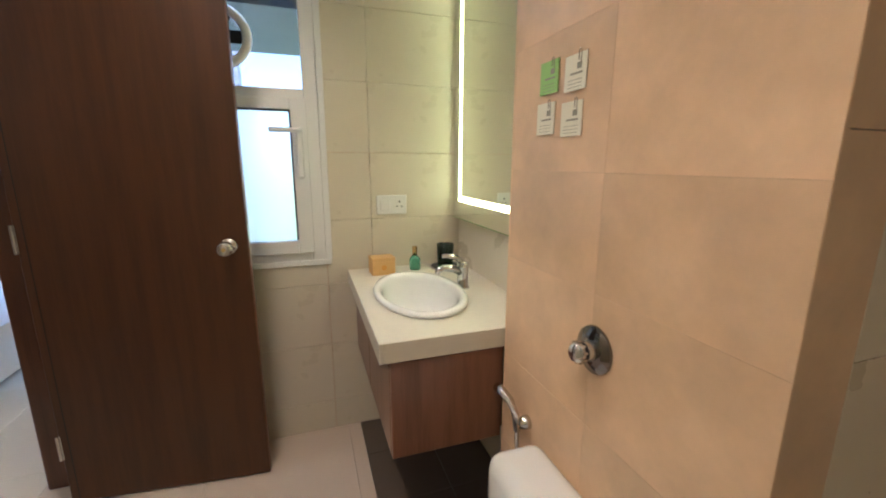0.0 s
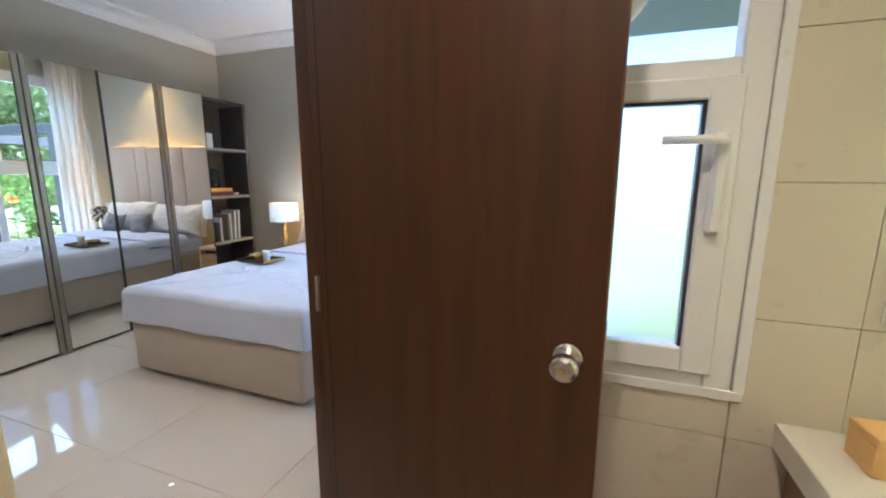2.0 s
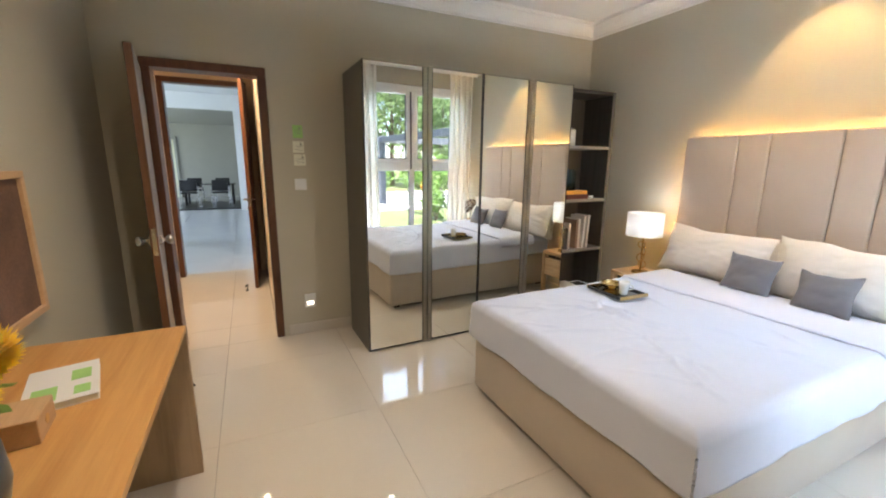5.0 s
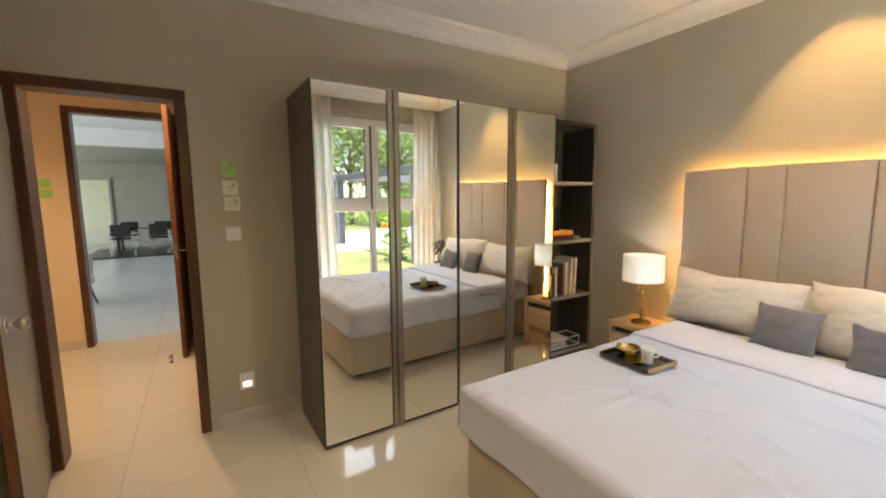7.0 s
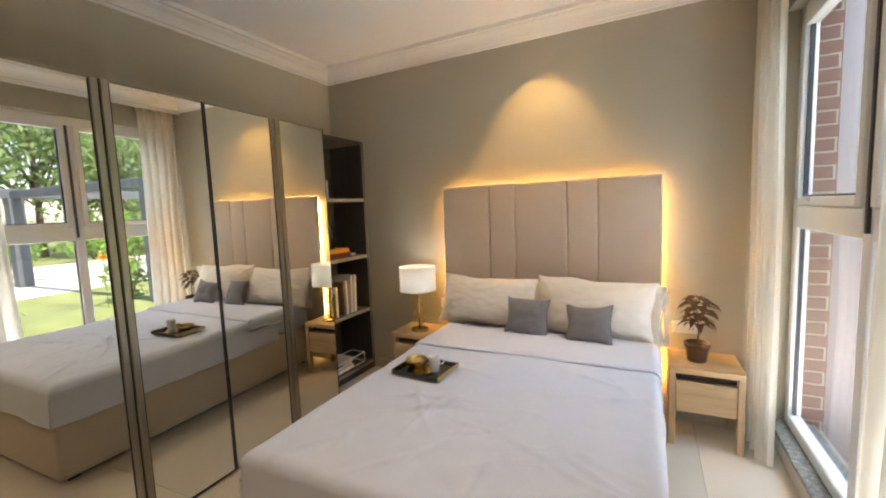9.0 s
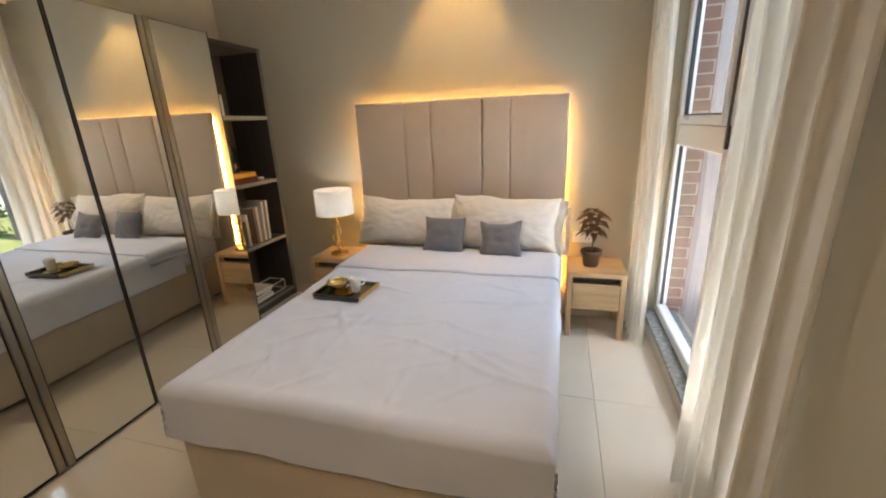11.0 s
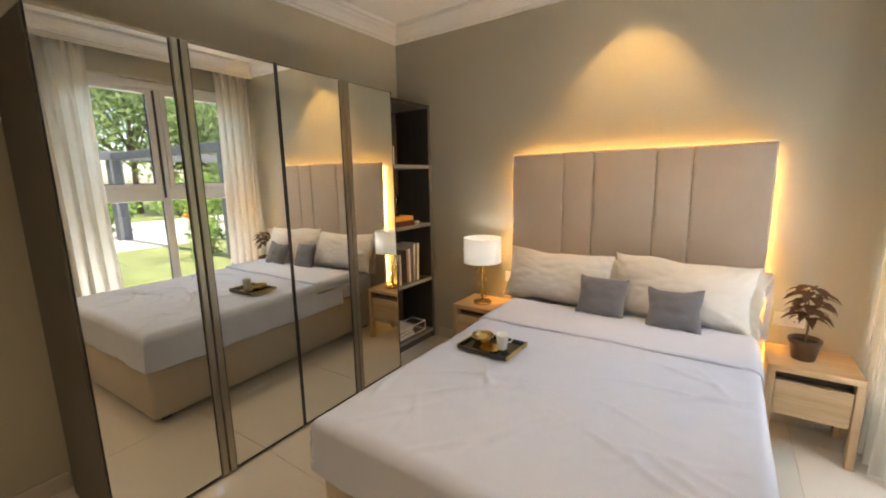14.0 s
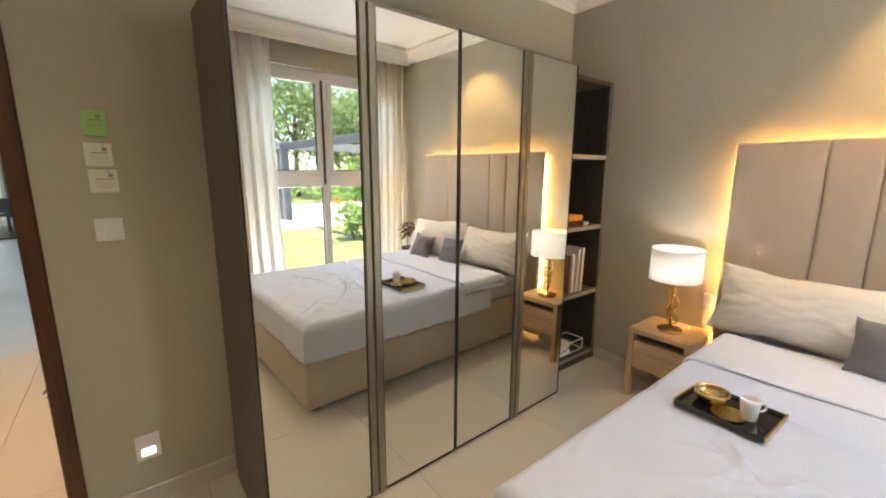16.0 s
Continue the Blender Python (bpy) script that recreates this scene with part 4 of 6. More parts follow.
part("glass", lathe([(0, 0), (0.05, 0), (0.052, 0.01), (0.052, 0.17), (0.045, 0.19), (0.03, 0.20), (0.03, 0.215), (0.025, 0.215), (0.025, 0.2), (0.047, 0.165), (0.047, 0.012), (0, 0.008)], 24), BLUE_GLASS, c, "", True)
c = thing("box", (-5.24, 6.36, SH[2]), "dark maroon tin box on the shelf", "box")
part("body", box(-0.09, 0.09, -0.16, 0.13, 0, 0.05, 0.004), MAROON, c)
c = thing("box", (-5.23, 6.36, SH[2] + 0.05), "flat orange box on a dark tin box", "box")
part("body", box(-0.08, 0.08, -0.17, 0.11, 0, 0.028, 0.003), ORANGE_BOX, c)
part("lid", box(-0.081, 0.081, -0.171, 0.111, 0.028, 0.037, 0.003), ORANGE_BOX, c)
c = thing("ornament", (-5.17, 6.53, SH[2]), "small white and dark ornament on the shelf", "ornament")
part("bowl", lathe([(0, 0), (0.015, 0), (0.03, 0.02), (0.033, 0.03), (0.028, 0.03), (0.02, 0.012), (0, 0.008)], 18), PLASTIC, c, "", True)
part("foot", lathe([(0, -0.0), (0.02, 0.0), (0.016, 0.004), (0, 0.004)], 18), BLACK, c)


def nightstand(x, label):
    n = thing("nightstand", (x, 6.56, 0), label, "nightstand", "nightstands beside the bed")
    w, d, h = 0.195, 0.18, 0.50
    part("top", box(-w, w, -d, d, h - 0.035, h, 0.003), OAK, n)
    for s in (-1, 1):
        part("side_panel", box(min(s * w, s * (w - 0.035)), max(s * w, s * (w - 0.035)), -d, d, 0.22, h - 0.035, 0.002), OAK_UP, n)
        for y in (-1, 1):
            part("leg", box(min(s * w, s * (w - 0.035)), max(s * w, s * (w - 0.035)), min(y * d, y * (d - 0.045)), max(y * d, y * (d - 0.045)), 0, 0.22, 0.002), OAK_UP, n)
    # dark sheet paints the shade inside the open slot
    part("slot", box(-w + 0.035, w - 0.035, -d + 0.06, -d + 0.07, h - 0.085, h - 0.035), SLOT_SHADE, n, "dark panel standing in for the shade in the open slot above the drawer")
    dr = part("drawer", box(-w + 0.038, w - 0.038, -d + 0.006, -d + 0.026, 0.22, h - 0.085, 0.003), OAK, n)
    part("drawer_box", box(-w + 0.045, w - 0.045, -d + 0.026, d - 0.02, 0.235, h - 0.10), OAK_UP, dr)
    part("back_panel", box(-w + 0.035, w - 0.035, d - 0.015, d - 0.003, 0.22, h - 0.035), OAK_UP, n)
    return n


nightstand(-2.405, "light oak nightstand with one drawer carrying a potted plant")
nightstand(-4.485, "light oak nightstand with one drawer carrying a table lamp")


def table_lamp():
    l = thing("table_lamp", (-4.48, 6.53, 0.50), "brass table lamp with lit white drum shade", "lamp")
    part("base", lathe([(0, 0), (0.075, 0), (0.075, 0.014), (0.070, 0.018), (0.02, 0.02), (0.012, 0.026), (0, 0.026)], 36), BRASS, l, "", True)
    part("stem", tube([(0, 0, 0.02), (0, 0, 0.36)], 0.008, 14), BRASS, l, "", True)
    for k, (z, r, a) in enumerate([(0.085, 0.032, 20), (0.145, 0.036, 70), (0.205, 0.036, -25), (0.265, 0.03, 40)]):
        part("ring", ring(r, 0.0045, 28, 8, pose(0.012 * (-1) ** k, 0, z, 90, 0, a)), BRASS, l, "", True)
    s = part("shade", lathe([(0.153, 0.35), (0.153, 0.555), (0.151, 0.555), (0.151, 0.35), (0.153, 0.35)], 48), SHADE, l, "lit white fabric drum shade", True)
    for z in (0.353, 0.552):
        part("rim", ring(0.153, 0.0022, 48, 6, pose(0, 0, z)), SHADE, s)
    part("spider", boxes([(-0.150, 0.150, -0.002, 0.002, 0.364, 0.368), (-0.002, 0.002, -0.150, 0.150, 0.3685, 0.3725)]), BRASS, l)
    # added disc, keeps the bulb from lighting the nightstand
    part("diffuser", lathe([(0.012, 0.3515), (0.1505, 0.3515), (0.1505, 0.3555), (0.012, 0.3555), (0.012, 0.3515)], 48), CARD_WHITE, l, "opaque white disc added under the shade to block the bulb's light")
    part("bulb", lathe([(0, 0.37), (0.012, 0.372), (0.014, 0.395), (0.027, 0.42), (0.027, 0.432), (0.018, 0.445), (0, 0.447)], 20), BULB, l, "", True)


table_lamp()


def leaf_quads(bm, at, count, spread, size, rnd, flat=0.6):
    for _ in range(count):
        p = Vector((rnd.gauss(0, 1), rnd.gauss(0, 1), rnd.gauss(0, 1)))
        p = Vector(at) + Vector((p.x * spread[0], p.y * spread[1], p.z * spread[2]))
        n = Vector((rnd.uniform(-1, 1), rnd.uniform(-1, 1), rnd.uniform(flat - 0.6, 1))).normalized()
        a = n.orthogonal().normalized()
        a.rotate(Matrix.Rotation(rnd.uniform(0, 6.28), 3, n))
        b = n.cross(a)
        s = size * rnd.uniform(0.6, 1.3)
        q = [p - a * s, p + b * s * 0.38 + n * s * 0.1, p + a * s, p - b * s * 0.38 + n * s * 0.1]
        bm.faces.new([bm.verts.new(v) for v in q])


def potted_plant():
    rnd = random.Random(8)
    p = thing("potted_plant", (-2.44, 6.55, 0.50), "small plant with bronze leaves in a brown pot", "plant")
    part("pot", lathe([(0, 0), (0.05, 0), (0.054, 0.006), (0.066, 0.09), (0.074, 0.095), (0.076, 0.118), (0.070, 0.122), (0.064, 0.118), (0.060, 0.10), (0, 0.098)], 28), POT, p, "brown glazed flower pot", True)
    part("soil", lathe([(0.0605, 0.101), (0.03, 0.106), (0, 0.108)], 20), SOIL, p)
    part("stem", tube([(0, 0, 0.09), (0.006, 0, 0.18), (0.0, 0.004, 0.27), (-0.01, 0, 0.36)], [0.006, 0.005, 0.004, 0.003], 8), BARK, p, "", True)
    for k in range(34):
        a, z = k * 2.4, 0.235 + 0.19 * (k / 34)
        r = 0.035 + 0.062 * math.sin(math.pi * (k + 5) / 40)
        x, y = r * math.cos(a), r * math.sin(a)
        bm = bmesh.new()
        dirv = Vector((math.cos(a), math.sin(a), 0.25)).normalized()
        side = dirv.cross(Vector((0, 0, 1))).normalized()
        base = Vector((x * 0.25, y * 0.25, z))
        L, W = rnd.uniform(0.06, 0.09), rnd.uniform(0.022, 0.034)
        mid = [base + dirv * L * f + Vector((0, 0, -0.035 * f * f)) for f in (0.25, 0.6, 1.0, 1.35)]
        vs = [bm.verts.new(base)]
        lft = [bm.verts.new(m + side * W * k2 + Vector((0, 0, 0.006))) for m, k2 in zip(mid[:3], (0.7, 1, 0.6))]
        rgt = [bm.verts.new(m - side * W * k2 + Vector((0, 0, 0.006))) for m, k2 in zip(mid[:3], (0.7, 1, 0.6))]
        cen = [bm.verts.new(m) for m in mid]
        bm.faces.new((vs[0], lft[0], cen[0]))
        bm.faces.new((vs[0], cen[0], rgt[0]))
        for i in range(2):
            bm.faces.new((lft[i], lft[i + 1], cen[i + 1], cen[i]))
            bm.faces.new((cen[i], cen[i + 1], rgt[i + 1], rgt[i]))
        bm.faces.new((lft[2], cen[3], cen[2]))
        bm.faces.new((cen[2], cen[3], rgt[2]))
        part("leaf", bm, DRY_LEAF, p, "", True)


potted_plant()


def tray_set():
    t = thing("tray", pose(-3.83, 5.485, 0.640, 0, 0, -2), "small black rectangular tray with brass ends on the duvet", "tray")
    part("plate", box(-0.145, 0.145, -0.115, 0.115, 0, 0.008, 0.002), GLOSS_BLACK, t)
    for s in (-1, 1):
        part("rim", box(-0.143, 0.143, s * 0.115 - 0.003, s * 0.115 + 0.003, 0.0005, 0.020, 0.001), BLACK, t)
    for s in (-1, 1):
        part("end_rail", box(s * 0.147 - 0.004, s * 0.147 + 0.004, -0.118, 0.118, 0.0, 0.024, 0.002), BRASS, t, "brass end rail")
    b = thing("bowl", (-3.895, 5.50, 0.6485), "small brass bowl on the tray", "bowl")
    part("bowl", lathe([(0, 0), (0.028, 0), (0.05, 0.012), (0.062, 0.032), (0.060, 0.046), (0.056, 0.046), (0.056, 0.034), (0.044, 0.016), (0, 0.006)], 28), BRASS, b, "", True)
    c = thing("cup", (-3.765, 5.475, 0.6485), "white ceramic cup on the tray", "cup")
    part("cup", lathe([(0, 0), (0.022, 0), (0.026, 0.004), (0.033, 0.07), (0.034, 0.084), (0.031, 0.084), (0.030, 0.07), (0.023, 0.01), (0, 0.008)], 28), CERAMIC, c, "", True)
    part("handle", ring(0.015, 0.004, 20, 8, pose(0.028, 0.028, 0.048, 90, 0, 45)), CERAMIC, c, "", True)
    part("saucer", lathe([(0, -0.0), (0.05, 0.002), (0.056, 0.006), (0.05, 0.004), (0, 0.002)], 24, pose(-0.055, -0.03, 0)), BRASS, c)


tray_set()


def desk():
    x0, x1, y0, y1 = -4.03, -2.81, SY + 0.015, 3.005
    d = thing("desk", ((x0 + x1) / 2, (y0 + y1) / 2, 0), "orange oak desk with solid panel ends against the wall", "desk")
    hx, hy = (x1 - x0) / 2, (y1 - y0) / 2
    part("top", box(-hx, hx, -hy, hy, 0.725, 0.75, 0.002), DESK_WOOD, d)
    for s in (-1, 1):
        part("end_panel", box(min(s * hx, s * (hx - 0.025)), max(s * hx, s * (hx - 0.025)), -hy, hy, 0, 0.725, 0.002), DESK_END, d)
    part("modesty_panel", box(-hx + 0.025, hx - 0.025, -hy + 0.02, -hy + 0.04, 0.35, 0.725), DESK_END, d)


DESK_WOOD = wood("orange_oak_desk", (0.52, 0.25, 0.065), (0.66, 0.36, 0.115), 0.42, "x", 0.8)
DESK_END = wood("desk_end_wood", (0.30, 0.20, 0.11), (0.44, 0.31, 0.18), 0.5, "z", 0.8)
desk()


def flowers():
    rnd = random.Random(3)
    v = thing("flower_vase", (-3.03, 2.725, 0.75), "slate blue vase of yellow chrysanthemums on the desk", "vase")
    part("vase", lathe([(0, 0), (0.06, 0), (0.075, 0.01), (0.085, 0.06), (0.080, 0.14), (0.055, 0.23), (0.052, 0.25), (0.047, 0.25), (0.05, 0.22), (0.07, 0.12), (0, 0.02)], 36), VASE_BLUE, v, "slate blue ceramic vase", True)
    heads = [(-0.05, 0.075, 0.33), (0.05, 0.075, 0.29), (-0.12, 0.03, 0.29), (0.0, -0.07, 0.33), (0.10, -0.05, 0.34), (-0.04, -0.02, 0.37), (-0.10, -0.06, 0.34)]
    for hx, hy, hz in heads:
        part("stem", tube([(hx * 0.2, hy * 0.2, 0.1), (hx * 0.6, hy * 0.6, 0.24), (hx, hy, hz - 0.02)], 0.004, 6), LEAF, v)
        bm = bmesh.new()
        for k in range(260):
            ph, th = math.acos(1 - 1.75 * (k + 0.5) / 260), k * 2.39996
            dv = Vector((math.sin(ph) * math.cos(th), math.sin(ph) * math.sin(th), math.cos(ph)))
            side = dv.cross(Vector((0.01, 0.02, 1))).normalized()
            r = 0.060 * rnd.uniform(0.80, 1.06)
            w = 0.0065
            o = Vector((hx, hy, hz))
            bm.faces.new([bm.verts.new(q) for q in (o + dv * 0.012 - side * w * 0.5, o + dv * r * 0.75 - side * w, o + dv * r + Vector((0, 0, 0.006)), o + dv * r * 0.75 + side * w, o + dv * 0.012 + side * w * 0.5)])
        part("bloom", bm, PETAL, v, "yellow chrysanthemum bloom", True)
    for a in (25, 75, 140, 215, 300):
        bm = bmesh.new()
        dv, sd = Vector((math.cos(radians(a)), math.sin(radians(a)), -0.25)), Vector((-math.sin(radians(a)), math.cos(radians(a)), 0))
        o = Vector((0, 0, 0.27)) + dv * 0.04
        bm.faces.new([bm.verts.new(q) for q in (o, o + dv * 0.03 + sd * 0.022, o + dv * 0.05 + sd * 0.016, o + dv * 0.075 + sd * 0.018, o + dv * 0.095, o + dv * 0.075 - sd * 0.018, o + dv * 0.05 - sd * 0.016, o + dv * 0.03 - sd * 0.022)])
        part("leaf", bm, LEAF, v, "dark green lobed leaf")


flowers()
t = thing("tissue_box", pose(-3.33, 2.71, 0.75, 0, 0, 6), "small pale wooden box on the desk", "box")
part("body", box(-0.07, 0.07, -0.055, 0.055, 0, 0.07, 0.002), CARD_WOOD, t)
part("emblem", lathe([(0, 0), (0.014, 0), (0.014, 0.0008), (0, 0.0008)], 18, pose(0.0, 0.0552, 0.035, -90)), YELLOW_BOX, t)
b = thing("book", pose(-3.58, 2.72, 0.75, 0, 0, 14), "white book with green leaf print lying on the desk", "book")
part("cover", boxes([(-0.14, 0.14, -0.09, 0.09, 0, 0.003), (-0.14, 0.14, -0.09, 0.09, 0.019, 0.022)]), PLASTIC, b)
part("pages", box(-0.137, 0.137, -0.087, 0.087, 0.0032, 0.0188), PAPER, b)
part("printed_leaf", boxes([(0.02, 0.12, -0.07, -0.01, 0.0221, 0.0227), (-0.08, 0.0, 0.02, 0.07, 0.0221, 0.0227), (0.05, 0.11, 0.03, 0.07, 0.0221, 0.0227)]), GREEN_PAPER, b)
p = thing("picture_frame", (-3.90, SY + 0.001, 1.13), "wood framed brown print on the wall over the desk", "picture")
part("frame", boxes([(-0.36, 0.36, 0, 0.025, 0.27, 0.30), (-0.36, 0.36, 0, 0.025, -0.30, -0.27), (-0.36, -0.33, 0, 0.025, -0.27, 0.27), (0.33, 0.36, 0, 0.025, -0.27, 0.27)], 0.002), CARD_WOOD, p)
part("print", box(-0.33, 0.33, 0, 0.01, -0.27, 0.27), ART, p)

# wall fittings
s = thing("light_switch", (WX, 3.70, 1.297), "white double light switch plate on the greige wall", "switch")
part("plate", box(0, 0.009, -0.046, 0.046, -0.046, 0.046, 0.002), PLASTIC, s)
for y in (-0.02, 0.02):
    part("rocker", box(0.009, 0.012, y - 0.018, y + 0.018, -0.034, 0.034, 0.001), PLASTIC, s)
s = thing("night_light", (WX, 3.72, 0.293), "white foot level night light glowing warm", "night light")
part("plate", box(0, 0.009, -0.046, 0.046, -0.06, 0.06, 0.002), PLASTIC, s)
part("diffuser", box(0.009, 0.012, -0.026, 0.026, -0.038, -0.004, 0.001), NIGHT_LED, s)


def card(at, w, h, material, group, bars, label, clip=True, face="+x"):
    c = thing("note_card", at, label, "card", group)
    part("card", box(0, 0.0018, -w / 2, w / 2, -h / 2, h / 2), material, c)
    if bars:
        part("icon", box(0.0018, 0.0024, w / 2 - 0.03, w / 2 - 0.015, h / 2 - 0.03, h / 2 - 0.018), INK, c)
        part("heading", box(0.0018, 0.0024, -w / 2 + 0.02, w / 2 - 0.012, h / 2 - 0.040, h / 2 - 0.036), INK, c)
        for i in range(4):
            part("text_line", box(0.0018, 0.0022, -w / 2 + 0.012 + 0.012 * (i == 3), w / 2 - 0.012, h / 2 - 0.051 - 0.007 * i, h / 2 - 0.050 - 0.007 * i), INK, c)
    if clip:
        part("paper_clip", tube([(0.003, 0.012, h / 2 - 0.014), (0.003, 0.012, h / 2 + 0.004), (0.003, 0.017, h / 2 + 0.006), (0.003, 0.02, h / 2 + 0.002), (0.003, 0.02, h / 2 - 0.018)], 0.0009, 6), STEEL, c)
    return c


G = "note cards on the bedroom wall"
card(pose(WX + 0.004, 3.70, 1.715, 0, -6, 0), 0.075, 0.10, GREEN_PAPER, G, True, "green paper note card taped to the wall")
card(pose(WX, 3.70, 1.595), 0.085, 0.09, PAPER, G, True, "ivory paper note card taped to the wall")
card(pose(WX, 3.705, 1.493), 0.09, 0.09, PAPER, G, True, "ivory paper note card taped to the wall")
G = "note cards on the corridor wall"
for y, z, mt in [(2.13, 1.70, GREEN_PAPER), (2.245, 1.70, GREEN_PAPER), (2.135, 1.60, GREEN_PAPER), (2.25, 1.60, GREEN_PAPER)]:
    card(pose(-8.0, y, z), 0.095, 0.085, mt, G, False, "pale green note card on the corridor wall", False)
for x, z in [(-2.495, 0.66), (-4.30, 0.70)]:
    s = thing("wall_socket", (x, NY, z), "white wall socket plate over the nightstand", "socket", "sockets beside the bed")
    part("plate", box(-0.075, 0.075, -0.009, 0, -0.043, 0.043, 0.002), PLASTIC, s)
    part("rocker", box(-0.055, -0.015, -0.012, -0.009, -0.025, 0.025, 0.001), PLASTIC, s)
    for a, b in ((0.035, 0.014), (0.024, -0.01), (0.046, -0.01)):
        part("pin_hole", lathe([(0, 0), (0.004, 0), (0.004, 0.001), (0, 0.001)], 10, pose(a, -0.009, b, 90)), BLACK, s)


def downlight(x, y, z, r=0.036):
    d = thing("downlight", (x, y, z), "round recessed ceiling downlight with white rim", "ceiling light", "recessed downlights")
    part("rim", lathe([(r * 0.8, -0.001), (r, -0.004), (r * 1.15, -0.004), (r * 1.2, 0.0), (r * 0.8, 0.0)], 28), WHITE_PAINT, d, "", True)
    part("diffuser", lathe([(0, -0.0012), (r * 0.79, -0.0012), (r * 0.79, -0.0002), (0, -0.0002)], 24), LAMP_DISC, d)


for x, y in [d[:2] for d in DOWNLIGHTS] + [(-3.44, 6.29)]:
    downlight(x, y, CZ)
for x, y in CORRIDOR_LIGHTS:
    downlight(x, y, 2.70)
for x, y in BATH_LIGHTS:
    downlight(x, y, BCZ)

# ---- bathroom ----


def bath_window():
    x0, x1, z0, z1 = BW
    w = thing("window_2", (0, 0, 0), "white framed bathroom window with a casement below", "window", "", "structure")
    y0, y1 = BN - 0.012, BN + 0.06

    def b(name, a0, a1, c0, c1, d0=y0, d1=y1, m=UPVC, par=w):
        return part(name, box(a0, a1, d0, d1, c0, c1, 0.004), m, par)

    b("window_frame", x0, x0 + 0.06, z0, z1)
    b("window_frame", x1 - 0.06, x1, z0, z1)
    b("window_frame", x0 + 0.06, x1 - 0.06, z0, z0 + 0.05)
    b("window_frame", x0 + 0.06, x1 - 0.06, z1 - 0.06, z1)
    b("transom", x0 + 0.06, x1 - 0.06, 1.56, 1.61)
    sy0, sy1 = y0 - 0.018, y0 + 0.03
    s = part("sash", boxes([(x0 + 0.05, x0 + 0.10, sy0, sy1, z0 + 0.04, 1.57), (x1 - 0.115, x1 - 0.05, sy0, sy1, z0 + 0.04, 1.57), (x0 + 0.10, x1 - 0.115, sy0, sy1, z0 + 0.04, z0 + 0.10), (x0 + 0.10, x1 - 0.115, sy0, sy1, 1.525, 1.57)], 0.004), UPVC, w)
    part("gasket", boxes([(x1 - 0.122, x1 - 0.115, sy0 + 0.01, sy1 - 0.005, z0 + 0.10, 1.525), (x0 + 0.10, x1 - 0.122, sy0 + 0.01, sy1 - 0.005, 1.518, 1.525)]), GASKET, s)
    p = part("pane", box(x0 + 0.095, x1 - 0.11, sy0 + 0.018, sy0 + 0.024, z0 + 0.095, 1.53), FROSTED, s, "obscure glass pane")
    p.visible_shadow = False
    h = part("handle", tube([(x1 - 0.085, sy0, 1.44), (x1 - 0.085, sy0 - 0.03, 1.44), (x1 - 0.10, sy0 - 0.035, 1.44), (x1 - 0.20, sy0 - 0.03, 1.44)], 0.010, 10), UPVC, s, "white casement handle", True)
    part("handle_plate", box(x1 - 0.10, x1 - 0.07, sy0 - 0.022, sy0 + 0.001, 1.24, 1.455, 0.008), UPVC, s)
    p = part("pane", box(x0 + 0.055, x1 - 0.055, y0 + 0.03, y0 + 0.036, 1.605, z1 - 0.055), PANE, w)
    p.visible_shadow = False
    part("window_sill", box(x0 - 0.02, x1 + 0.02, BN - 0.02, BN - 0.0125, z0 - 0.02, z0 + 0.005, 0.002), UPVC, w)
    for a, c, d, e in ((x1 - 0.001, x1 + 0.025, z0, z1), (x0 - 0.025, x0 + 0.001, z0, z1)):
        part("architrave", box(a, c, BN - 0.018, BN - 0.0124, d, e, 0.002), UPVC, w)
    f = thing("exhaust_fan", pose(-1.215, BN - 0.014, 1.785, 90, 0, 0), "round white exhaust fan in the upper bathroom window pane", "fan")
    part("rim", lathe([(0.085, 0), (0.115, 0), (0.12, 0.012), (0.112, 0.03), (0.09, 0.034), (0.085, 0.02), (0.085, 0)], 36), UPVC, f, "", True)
    part("hub", lathe([(0, 0.028), (0.03, 0.026), (0.034, 0.004), (0, 0.004)], 20), UPVC, f, "", True)
    for k in range(5):
        part("blade", box(0.03, 0.082, -0.024, 0.024, 0.009, 0.012), BLACK, f, "", False, pose(0, 0, 0, 0, 0, 72 * k))


bath_window()


